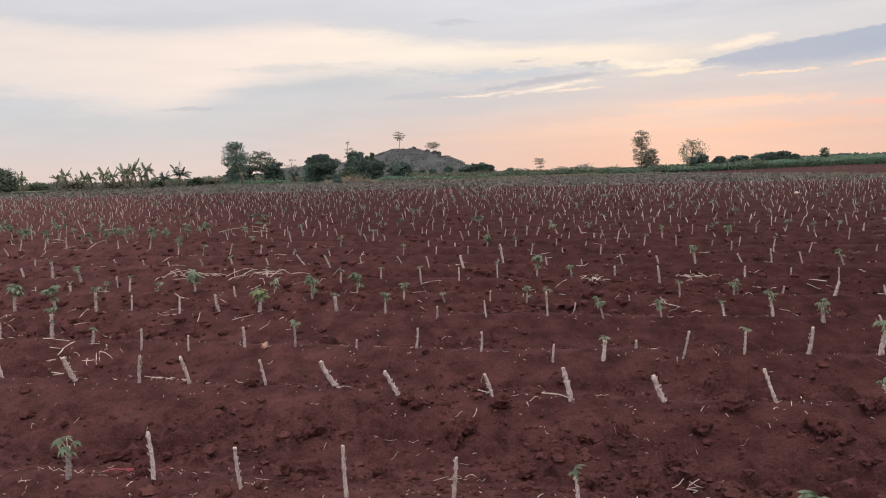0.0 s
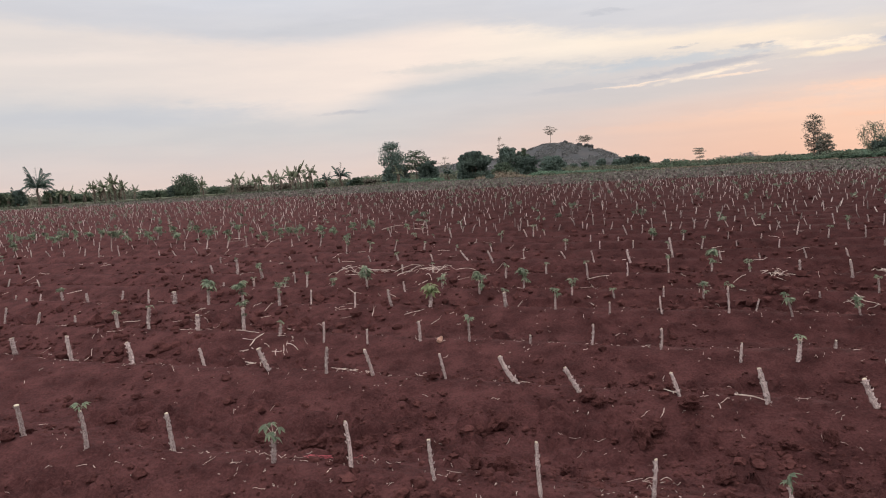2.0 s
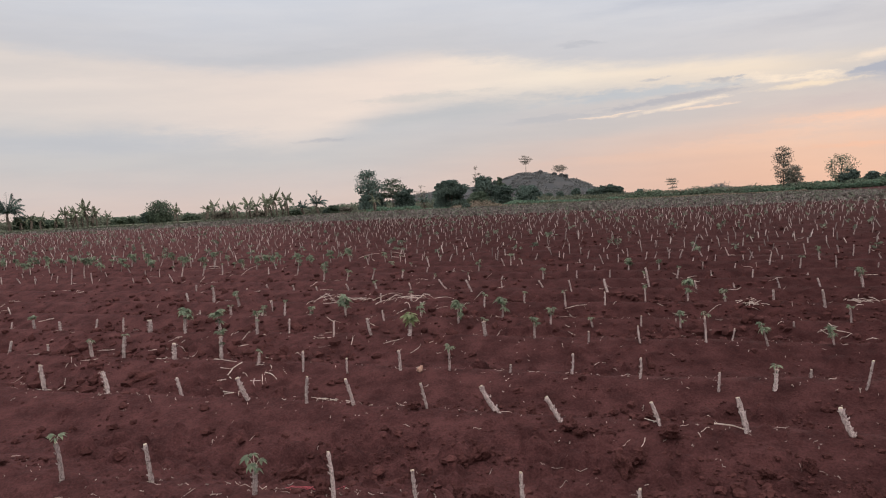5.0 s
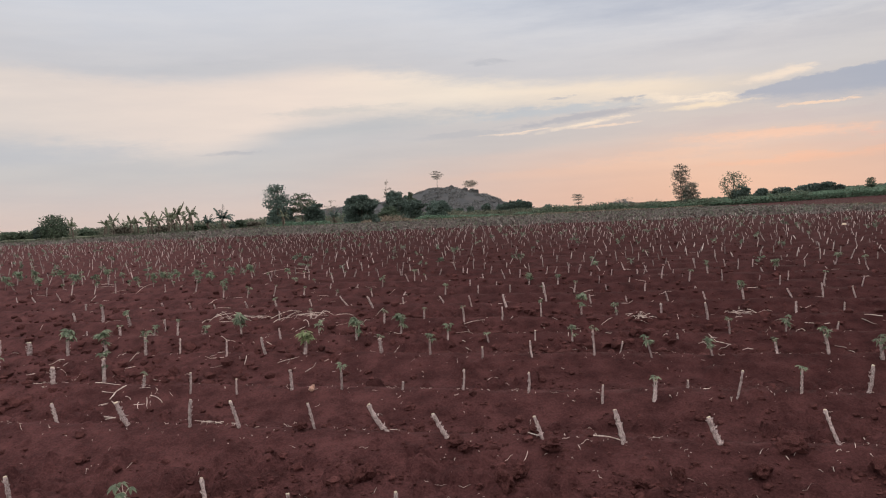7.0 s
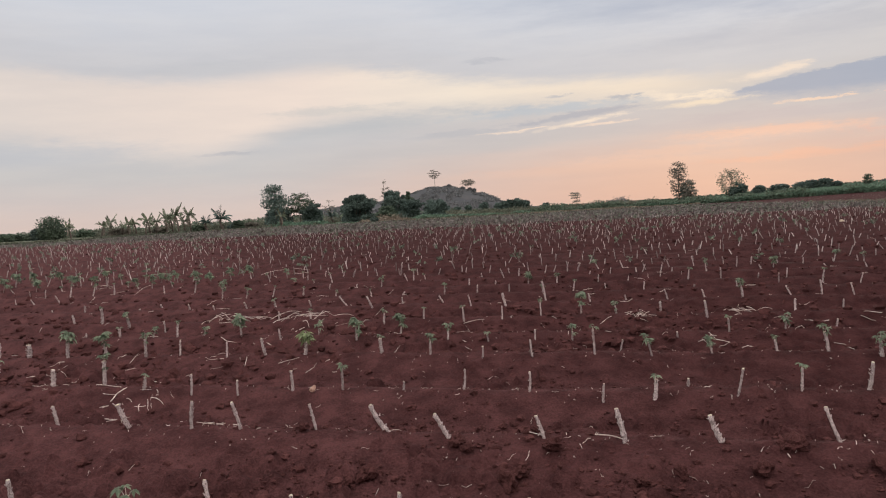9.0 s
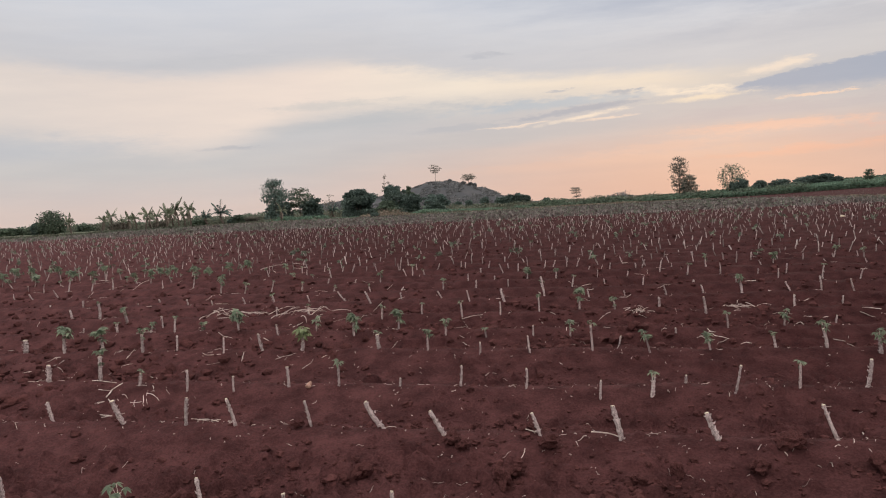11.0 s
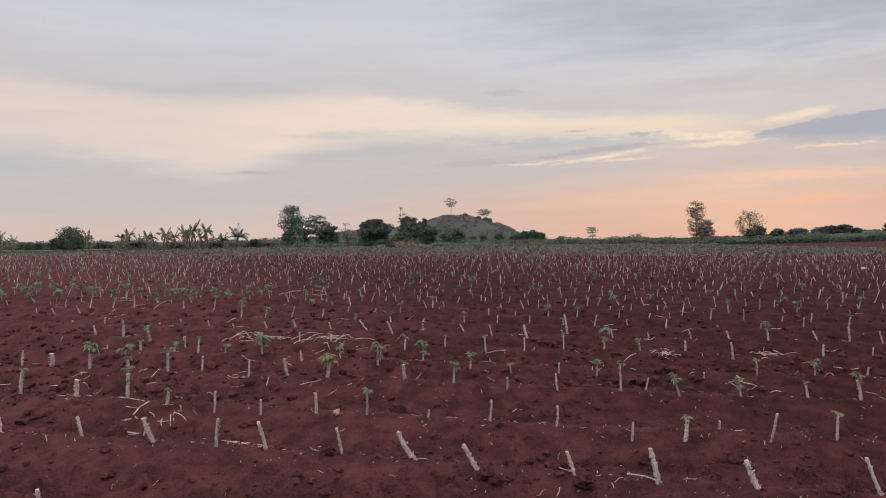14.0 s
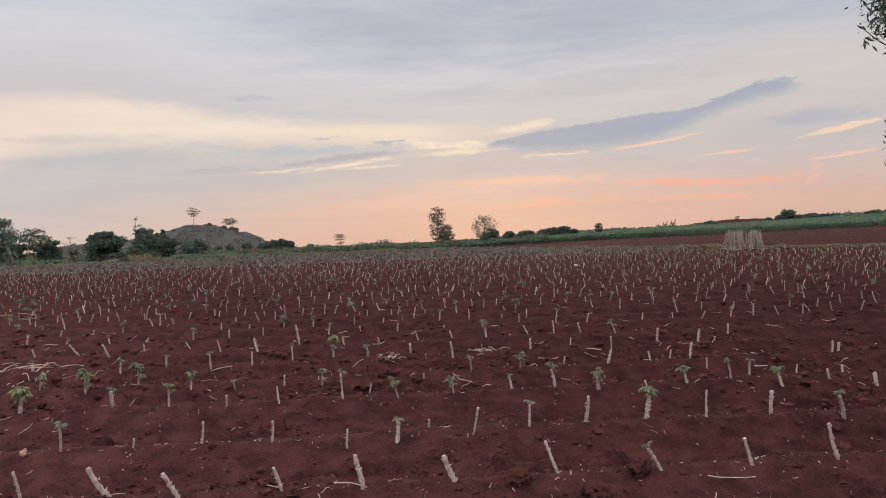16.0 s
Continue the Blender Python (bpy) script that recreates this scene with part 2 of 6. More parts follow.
# ---- materials ----
def surface(name, stops, scale=6.0, rough=0.85, bump=0.2, fine=40.0, vary=0.0, island=0.0, bump_size=0.01, translucent=0.0, small_share=0.4, gloss=0.2, painted_falloff=False):
    """Colour from noise at two scales through the given stops, with fine relief; vary: brightness change from thing to thing."""
    m = bpy.data.materials.new(name)
    m.use_nodes = True
    q = Graph(m.node_tree)
    pos = q.node("ShaderNodeTexCoord").outputs["Object"]
    big = q.noise(pos, scale, 5.0, 0.6)
    small = q.noise(pos, fine, 4.0, 0.65)
    f = q.add(q.mul(big, 1 - small_share), q.mul(small, small_share))
    col = q.ramp(q.smooth(f, 0.28, 0.72), stops)
    if vary:
        rnd = q.node("ShaderNodeObjectInfo").outputs["Random"]
        col = q.mix(1.0, col, q.ramp(rnd, [(0, (1 - vary,) * 3), (1, (1 + vary,) * 3)]), "MULTIPLY")
    if island:
        rnd = q.node("ShaderNodeNewGeometry").outputs["Random Per Island"]
        col = q.mix(1.0, col, q.ramp(rnd, [(0, (1 - island,) * 3), (1, (1 + island,) * 3)]), "MULTIPLY")
    if painted_falloff:  # brightness falloff put into the colour: paler near west, darker towards the north-east
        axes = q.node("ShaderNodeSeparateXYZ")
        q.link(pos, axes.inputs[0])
        north_east = q.add(q.add(axes.outputs[0], q.mul(q.sub(axes.outputs[1], 6.0), 0.45)), q.mul(q.sub(q.noise(pos, 0.35, 4.0, 0.6), 0.5), 9.0))
        col = q.mix(q.smooth(north_east, -5.0, 7.0), q.mix(1.0, col, (0.98, 1.01, 1.05), "MULTIPLY"), q.mix(1.0, col, (0.605, 0.572, 0.592), "MULTIPLY"))
    b = q.node("ShaderNodeBsdfPrincipled")
    q.link(col, b.inputs["Base Color"])
    q.link(q.smooth(small, 0.3, 0.7, rough - 0.1, min(rough + 0.08, 1.0)), b.inputs["Roughness"])
    b.inputs["Specular IOR Level"].default_value = gloss
    if bump:
        bn = q.node("ShaderNodeBump")
        q.link(bump, bn.inputs["Strength"])
        q.link(bump_size, bn.inputs["Distance"])
        q.link(f, bn.inputs["Height"])
        q.link(bn.outputs[0], b.inputs["Normal"])
    out = b.outputs[0]
    if translucent:
        tr = q.node("ShaderNodeBsdfTranslucent")
        q.link(col, tr.inputs[0])
        mx = q.node("ShaderNodeMixShader")
        q.link(translucent, mx.inputs[0])
        q.link(out, mx.inputs[1])
        q.link(tr.outputs[0], mx.inputs[2])
        out = mx.outputs[0]
    q.link(out, q.node("ShaderNodeOutputMaterial").inputs[0])
    return m


M_SOIL = surface("red_soil", [(0.0, (0.0348, 0.0138, 0.0135)), (0.5, (0.0812, 0.0323, 0.0314)), (1.0, (0.1320, 0.0541, 0.0517))], 4.5, 0.95, 1.0, 60.0, bump_size=0.04, small_share=0.45, gloss=0.04, painted_falloff=True)
M_CLOD = surface("soil_clod", [(0.0, (0.0339, 0.0135, 0.0132)), (0.5, (0.0710, 0.0285, 0.0275)), (1.0, (0.1123, 0.0466, 0.0443))], 9.0, 0.95, 0.9, 60.0, island=0.2, bump_size=0.012, small_share=0.5, gloss=0.04)
M_PLANT_BARK = surface("planted_stem_bark", [(0.0, (0.1012, 0.0681, 0.0644)), (0.27, (0.3128, 0.2355, 0.2300)), (0.5, (0.5520, 0.4462, 0.4370)), (1.0, (0.7728, 0.6532, 0.6440))], 1.5, 0.85, 0.6, 6.0, vary=0.22, bump_size=0.10, small_share=0.55)
M_BARK_FAR = surface("far_cutting_bark", [(0.0, (0.1584, 0.1288, 0.1225)), (0.5, (0.3168, 0.2661, 0.2534)), (1.0, (0.5280, 0.4594, 0.4435))], 3.0, 0.85, 0.0, 30.0, island=0.5)
M_BARK_OLD = surface("weathered_cutting_bark", [(0.0, (0.1500, 0.1260, 0.1140)), (1.0, (0.3450, 0.2925, 0.2670))], 3.0, 0.85, 0.0, 30.0, island=0.4)
M_WEED = surface("dusty_weed", [(0.0, (0.100, 0.090, 0.083)), (1.0, (0.195, 0.175, 0.162))], 0.5, 0.8, 0.0, 4.0, island=0.3)
M_PITH = surface("cut_pith", [(0.0, (0.55, 0.45, 0.34)), (1.0, (0.80, 0.72, 0.60))], 40.0, 0.8, 0.2, 200.0)
M_LEAF = surface("cassava_leaf", [(0.0, (0.1020, 0.1391, 0.0979)), (0.6, (0.1785, 0.2223, 0.1530)), (1.0, (0.3060, 0.3306, 0.2203))], 2.5, 0.55, 0.0, 14.0, vary=0.35, translucent=0.3)
M_YOUNG = surface("young_cassava_leaf", [(0.0, (0.16, 0.205, 0.105)), (1.0, (0.31, 0.35, 0.19))], 2.5, 0.55, 0.0, 14.0, vary=0.2, translucent=0.35)
M_LEAF_FAR = surface("far_cassava_leaf", [(0.0, (0.105, 0.130, 0.098)), (1.0, (0.185, 0.215, 0.155))], 2.0, 0.6, 0.0, 10.0, island=0.35, translucent=0.25)
M_STRAW = surface("dry_straw", [(0.0, (0.28, 0.215, 0.19)), (0.5, (0.50, 0.412, 0.375)), (1.0, (0.74, 0.645, 0.605))], 8.0, 0.9, 0.0, 60.0, island=0.35)
M_PINK = surface("pink_plastic", [(0.0, (0.45, 0.07, 0.10)), (1.0, (0.62, 0.16, 0.19))], 20.0, 0.5, 0.0, 60.0)
M_TRUNK = surface("tree_bark", [(0.0, (0.07, 0.055, 0.045)), (1.0, (0.19, 0.155, 0.13))], 3.0, 0.9, 0.5, 20.0, bump_size=0.03)
# next three foliage colours are lightened to stand in for distance haze
M_DARK = surface("mango_foliage", [(0.0, (0.080, 0.115, 0.108)), (1.0, (0.145, 0.192, 0.160))], 0.8, 0.6, 0.0, 5.0, vary=0.2, island=0.45, translucent=0.25)
M_MID = surface("tree_foliage", [(0.0, (0.0864, 0.1224, 0.0936)), (1.0, (0.1656, 0.2064, 0.1416))], 0.8, 0.6, 0.0, 5.0, vary=0.2, island=0.45, translucent=0.3)
M_OLIVE = surface("dry_foliage", [(0.0, (0.1408, 0.1320, 0.1100)), (1.0, (0.2640, 0.2376, 0.1980))], 0.8, 0.7, 0.0, 5.0, vary=0.2, island=0.4, translucent=0.4)
M_BANANA = surface("banana_leaf", [(0.0, (0.105, 0.125, 0.085)), (1.0, (0.22, 0.23, 0.155))], 1.2, 0.5, 0.0, 8.0, vary=0.35, translucent=0.3)
M_DRYLEAF = surface("dead_banana_leaf", [(0.0, (0.14, 0.115, 0.096)), (1.0, (0.26, 0.215, 0.18))], 2.0, 0.9, 0.0, 10.0, vary=0.25)
# blue-grey distance haze is painted into the hill and scrub base colours
M_HILL = surface("hazed_hill_scrub", [(0.0, (0.0518, 0.0563, 0.0619)), (0.5, (0.0669, 0.0675, 0.0727)), (1.0, (0.0962, 0.0868, 0.0886))], 0.09, 0.95, 0.0, 0.7, small_share=0.5)
M_SCRUB = surface("hazed_hill_bush", [(0.0, (0.1505, 0.1541, 0.1601)), (1.0, (0.2006, 0.1976, 0.1976))], 0.05, 0.9, 0.0, 1.0, island=0.3, translucent=0.2)
M_SHRUB = surface("mixed_shrub", [(0.0, (0.092, 0.106, 0.080)), (0.5, (0.138, 0.145, 0.11)), (1.0, (0.20, 0.185, 0.145))], 0.12, 0.8, 0.0, 2.0, island=0.35, translucent=0.3)
M_CROP = surface("green_crop", [(0.0, (0.1080, 0.1740, 0.1260)), (0.5, (0.1344, 0.2100, 0.1500)), (1.0, (0.1680, 0.2460, 0.1740))], 0.1, 0.7, 0.0, 2.0, island=0.15, translucent=0.25)
M_GRASS = surface("rank_grass", [(0.0, (0.045, 0.062, 0.040)), (0.5, (0.080, 0.092, 0.056)), (1.0, (0.135, 0.125, 0.085))], 0.15, 0.9, 0.0, 2.0, small_share=0.5)
M_STRAWGRASS = surface("dry_grass", [(0.0, (0.1615, 0.1318, 0.1020)), (1.0, (0.2890, 0.2380, 0.1870))], 0.6, 0.9, 0.0, 5.0, island=0.3)
M_CHIP = surface("peeled_chip", [(0.0, (0.45, 0.25, 0.19)), (1.0, (0.66, 0.45, 0.37))], 30.0, 0.8, 0.3, 120.0)
M_STEM = surface("stacked_stem", [(0.0, (0.2300, 0.1955, 0.1782)), (1.0, (0.4830, 0.4255, 0.3910))], 4.0, 0.9, 0.0, 30.0, vary=0.4)


# ---- mesh tools ----
def lattice(ix, iy, seed):
    h = (ix.astype(np.int64) * 374761393 + iy.astype(np.int64) * 668265263 + seed * 982451653) & 0xFFFFFFFF
    h = ((h ^ (h >> 13)) * 1274126177) & 0xFFFFFFFF
    return ((h ^ (h >> 16)) & 0xFFFF) / 65535.0


def value_noise(x, y, seed=0):
    ix, iy = np.floor(x), np.floor(y)
    fx, fy = x - ix, y - iy
    fx, fy = fx * fx * (3 - 2 * fx), fy * fy * (3 - 2 * fy)
    a, b = lattice(ix, iy, seed), lattice(ix + 1, iy, seed)
    c, d = lattice(ix, iy + 1, seed), lattice(ix + 1, iy + 1, seed)
    return (a * (1 - fx) + b * fx) * (1 - fy) + (c * (1 - fx) + d * fx) * fy


def crumbs(x, y, seed, share):
    """Steep-sided domes round scattered points: a height in cells. share: how many of the points carry one."""
    ix, iy = np.floor(x), np.floor(y)
    best = np.zeros(np.shape(x))
    for dx in (-1, 0, 1):
        for dy in (-1, 0, 1):
            jx, jy = ix + dx, iy + dy
            px, py = jx + lattice(jx, jy, seed), jy + lattice(jx, jy, seed + 5)
            size = 0.18 + 0.5 * lattice(jx, jy, seed + 9) ** 1.6
            d = np.hypot(x - px, y - py) / size
            here = lattice(jx, jy, seed + 13) < share
            best = np.maximum(best, np.where(here, size * np.sqrt(np.maximum(0, 1 - d ** 2)), 0))
    return best


def fbm(x, y, seed=0, octaves=4):
    total, amp = 0.0, 0.5
    for k in range(octaves):
        total = total + amp * (value_noise(x * 2 ** k, y * 2 ** k, seed + k * 17) - 0.5)
        amp *= 0.5
    return total


class Shape:
    """Collects points and faces of one mesh."""

    def __init__(self):
        self.v, self.f, self.slot = [], [], []

    def put(self, verts, faces, slot=0):
        n = len(self.v)
        self.v.extend(tuple(p) for p in verts)
        self.f.extend(tuple(i + n for i in face) for face in faces)
        self.slot.extend([slot] * len(faces))

    def tube(self, path, radii, sides=6, slot=0, cap_slot=None, ripple=0.0):
        path = [Vector(p) for p in path]
        n0 = len(self.v)
        for k, p in enumerate(path):
            a, b = path[max(k - 1, 0)], path[min(k + 1, len(path) - 1)]
            axis = (b - a).normalized()
            side = axis.cross(Vector((0.31, 0.95, 0.05))).normalized()
            up = axis.cross(side)
            for s in range(sides):
                t = 2 * math.pi * s / sides
                r = radii[k] * (1 + ripple * math.sin(3 * t + k * 1.7))
                self.v.append(tuple(p + side * (r * math.cos(t)) + up * (r * math.sin(t))))
        for k in range(len(path) - 1):
            for s in range(sides):
                a, b = n0 + k * sides + s, n0 + k * sides + (s + 1) % sides
                self.f.append((a, b, b + sides, a + sides))
                self.slot.append(slot)
        end = n0 + (len(path) - 1) * sides
        self.f.append(tuple(range(end, end + sides)))
        self.slot.append(slot if cap_slot is None else cap_slot)

    def mesh(self, name, *materials, smooth=False):
        me = bpy.data.meshes.new(name)
        me.from_pydata(self.v, [], self.f)
        for m in materials:
            me.materials.append(m)
        if len(materials) > 1:
            me.polygons.foreach_set("material_index", self.slot)
        if smooth:
            me.polygons.foreach_set("use_smooth", [True] * len(me.polygons))
        me.update()
        return me


def part(name, me, parent, label="", at=None):
    ob = new(name, me)
    ob.parent = parent
    if at is not None:
        ob.matrix_basis = at
    return tagged(ob, label)


def quad_cloud(points, size, rng, name, material, flat=0.0, long=1.8):
    """One mesh of many small pointed leaves at the points (n x 3)."""
    n = len(points)
    d = rng.normal(size=(n, 3))
    d[:, 2] = d[:, 2] * (1 - flat) - 0.25
    d /= np.linalg.norm(d, axis=1)[:, None]
    e = rng.normal(size=(n, 3))
    e -= d * (e * d).sum(1)[:, None]
    e /= np.linalg.norm(e, axis=1)[:, None]
    s = (size * rng.uniform(0.6, 1.4, n))[:, None]
    v = np.stack([points - d * s * long / 2, points + e * s * 0.5, points + d * s * long / 2, points - e * s * 0.5], 1).reshape(-1, 3)
    me = bpy.data.meshes.new(name)
    me.vertices.add(4 * n)
    me.vertices.foreach_set("co", v.astype(np.float32).ravel())
    me.loops.add(4 * n)
    me.loops.foreach_set("vertex_index", np.arange(4 * n, dtype=np.int32))
    me.polygons.add(n)
    me.polygons.foreach_set("loop_start", np.arange(0, 4 * n, 4, dtype=np.int32))
    me.materials.append(material)
    me.update(calc_edges=True)
    return me


def polar(az_deg, r):
    """Plan place at an azimuth (clockwise from straight ahead) and a distance from the first eye."""
    return r * math.sin(radians(az_deg)), r * math.cos(radians(az_deg))


# ---- ground ----
ROW_SLOPE = -0.195
ROW_LINES = [-4.5, -3.2, -1.9, -0.6, 0.7, 2.0, 3.31, 5.0, 6.28, 7.77, 9.05, 10.35, 11.88]
while ROW_LINES[-1] < 135:
    ROW_LINES.append(ROW_LINES[-1] + 1.34)
FIELD = [(-95, -6), (-75, 58), (-41, 72), (-29, 92), (0, 89.5), (27, 93), (32, 71), (33.5, 45), (42, 34), (60, 24), (60, -6)]


def inside_field(x, y):
    inside = np.zeros(np.shape(x), bool)
    for k in range(len(FIELD)):
        (x0, y0), (x1, y1) = FIELD[k], FIELD[k - 1]
        cross = ((y0 > y) != (y1 > y)) & (x < (x1 - x0) * (y - y0) / (y1 - y0 + 1e-9) + x0)
        inside ^= cross
    return inside


def ease(t):
    t = np.clip(t, 0, 1)
    return t * t * (3 - 2 * t)


def land(x, y):
    """Height of the open land: a flat field, falling away gently behind its far edge and rising on the east side."""
    r = np.hypot(x, y)
    a = np.degrees(np.arctan2(x, y))
    front = np.interp(a, [-180, 4, 12, 24, 36, 45, 90, 180], [120, 120, 100, 76, 56, 54, 60, 120])
    lift = np.interp(a, [-180, 2, 12, 24, 45, 95, 180], [0, 0, 0.06, 0.32, 0.66, 0.5, 0])
    slope = np.interp(a, [-180, 6, 16, 24, 32, 45, 95, 180], [0, 0, 0.15, 0.45, 1.0, 2.6, 1.6, 0])
    fall = np.interp(a, [-180, -100, -60, 8, 17, 24, 180], [0, 0, 0.0092, 0.0092, 0.006, 0, 0])
    return lift * ease((r - front) / 45) + slope * np.clip((r - 100) / 150, 0, 1) - fall * np.maximum(0, np.minimum(r, 4600) - 100)


def ground_height(x, y, fine=True):
    x, y = np.asarray(x, float), np.asarray(y, float)
    v = y - ROW_SLOPE * x
    r = np.hypot(x, y)
    u = np.interp(v + 0.25 * fbm(x * 0.6, y * 0.6, 5, 2), ROW_LINES, np.arange(len(ROW_LINES)))
    furrow = np.abs(np.sin(math.pi * u)) ** 1.5
    z = -0.18 * furrow * (1 - ease((r - 55) / 40)) + 0.06 * fbm(x * 1.1, y * 1.1, 2, 3)
    if fine:
        fade = 1 - ease((r - 10) / 25)
        wx, wy = x + 0.07 * fbm(x * 11, y * 11, 41, 3), y + 0.07 * fbm(x * 11, y * 11, 43, 3)
        drift = value_noise(x * 1.3, y * 1.3, 51)
        share = np.clip(drift * 1.9 - 0.62, 0.05, 0.85) * np.clip(0.12 + 1.3 * furrow, 0, 1)
        z = z + fade * (0.17 * 0.9 * furrow * crumbs(wx / 0.17, wy / 0.17, 61, share * 0.9) + 0.075 * 0.7 * crumbs(wx / 0.075, wy / 0.075, 71, share)
                        + 0.036 * 0.8 * crumbs(wx / 0.036, wy / 0.036, 81, share + 0.12) + 0.03 * fbm(x * 14, y * 14, 11, 3))
    far = ease((r - 150) / 400)
    return z * (1 - far) + land(x, y)


def build_ground():
    angles = np.concatenate([np.arange(-56, 56.01, 0.16), np.arange(62, 301, 4.0)])
    rings = [0.5]
    while rings[-1] < 4600:
        r = rings[-1]
        rings.append(r * (1.06 if r < 2.4 else 1.0038 if r < 12 else 1.013 if r < 130 else 1.12))
    rings = np.array(rings)
    a, r = np.meshgrid(np.radians(angles), rings)
    x, y = r * np.sin(a), r * np.cos(a)
    z = ground_height(x, y)
    nr, na = x.shape
    co = np.stack([x, y, z], -1).reshape(-1, 3)
    co = np.vstack([co, [[0, 0, float(ground_height(0.0, 0.0))]]])
    i = np.arange(nr * na).reshape(nr, na)
    j = np.roll(i, -1, 1)
    quads = np.stack([i[:-1], i[1:], j[1:], j[:-1]], -1).reshape(-1, 4)
    quads = quads[:, ::-1]
    tris = np.stack([np.full(na, nr * na), j[0], i[0]], -1)
    me = bpy.data.meshes.new("ground")
    me.vertices.add(len(co))
    me.vertices.foreach_set("co", co.astype(np.float32).ravel())
    loops = np.concatenate([quads.ravel(), tris.ravel()]).astype(np.int32)
    me.loops.add(len(loops))
    me.loops.foreach_set("vertex_index", loops)
    starts = np.concatenate([np.arange(len(quads)) * 4, len(quads) * 4 + np.arange(na) * 3]).astype(np.int32)
    me.polygons.add(len(starts))
    me.polygons.foreach_set("loop_start", starts)
    me.polygons.foreach_set("use_smooth", np.ones(len(starts), bool))
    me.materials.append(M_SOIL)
    me.materials.append(M_GRASS)
    mid = (x[:-1] + x[1:]) / 2, (y[:-1] + y[1:]) / 2
    bearing, reach = np.degrees(np.arctan2(*mid)), np.hypot(*mid)
    grass = (~inside_field(*mid) & (bearing < 7) & (bearing > -120)) | (reach > 255)
    me.polygons.foreach_set("material_index", np.concatenate([grass.ravel().astype(np.int32), np.zeros(na, np.int32)]))
    me.update(calc_edges=True)
    return tagged(new("ground", me), "ploughed dark red soil in low ridges with clods", "ground", kind="structure")


ground = build_ground()


def soil(x, y):
    return float(ground_height(x, y))


def smooth_soil(x, y):
    return float(ground_height(x, y, False)) + 0.012


# ---- cassava cuttings ----
rng = np.random.default_rng(7)


def make_stem(seed):
    """A cutting six times as long as it is thick, to be scaled: knobbly, slightly bent, cut off flat."""
    r = random.Random(seed)
    s = Shape()
    path, radii = [(0, 0, -1.5)], [0.5]
    bend_x, bend_y = r.uniform(-0.25, 0.25), r.uniform(-0.25, 0.25)
    for k in range(13):
        t = k / 12
        path.append((bend_x * math.sin(math.pi * t), bend_y * math.sin(math.pi * t), 6 * t))
        knob = 0.085 if k % 3 == seed % 3 else -0.025
        radii.append(0.5 - 0.09 * t + knob + r.uniform(-0.03, 0.03))
    s.tube(path, radii, 8, 0, 1, 0.05)
    cut = Shape()  # the pale slanting cut at the upper end
    x, y, slant = bend_x * 0.05, bend_y * 0.05, r.uniform(-0.12, 0.12)
    cut.tube([(x, y, 5.9), (x + slant * 0.2, y, 6.05), (x + slant * 0.3, y, 6.1)], [radii[-1] * 0.98, radii[-1] * 0.97, radii[-1] * 0.8], 8, 0, None, 0.05)
    # bud scars, a pair at each knob
    for k in range(1, 12, 2):
        t = k / 12 + r.uniform(-0.03, 0.03)
        a = r.uniform(0, 6.28)
        for turn in (0, 2.4):
            x, y = 0.47 * math.cos(a + turn), 0.47 * math.sin(a + turn)
            s.tube([(x * 0.7, y * 0.7, 6 * t), (x * 1.15, y * 1.15, 6 * t + 0.1), (x * 1.5, y * 1.5, 6 * t + 0.3)], [0.17, 0.13, 0.06], 5)
    return s.mesh("stem", M_PLANT_BARK, M_PITH), cut.mesh("cut_end", M_PITH)


STEMS = [make_stem(k) for k in range(9)]


def make_leaf(seed, green):
    """A palmate cassava leaf on its stalk; lobes fold along the middle and droop."""
    r = random.Random(100 + seed)
    s = Shape()
    reach, rise = r.uniform(0.18, 0.42), r.uniform(0.30, 0.55)
    s.tube([(0, 0, 0), (reach * 0.5, 0, rise * 0.75), (reach, 0, rise)], [0.022, 0.018, 0.014], 4, 1)
    lobes = r.choice((5, 5, 7))
    for k in range(lobes):
        a = radians(-115 + 230 * k / (lobes - 1) + r.uniform(-8, 8))
        size = (0.62 if abs(k - lobes // 2) < 2 else 0.45) * r.uniform(0.85, 1.1)
        droop = r.uniform(0.5, 1.5)
        c, n = math.cos(a), math.sin(a)
        rows, wide = [], (0.02, 0.095, 0.135, 0.09, 0.0)
        for q, w in enumerate(wide):
            d = size * q / 4
            z = rise - droop * size * (q / 4) ** 1.6 * 0.8
            x, y = reach + c * d, n * d
            rows.append([(x - n * w, y + c * w, z + w * 0.35), (x, y, z - 0.01), (x + n * w, y - c * w, z + w * 0.35)])
        verts = [p for row in rows for p in row]
        faces = []
        for q in range(4):
            for b in (0, 1):
                i = q * 3 + b
                faces.append((i, i + 1, i + 4, i + 3))
        s.put(verts, faces)
    return s.mesh("leaf", green, M_STRAW)


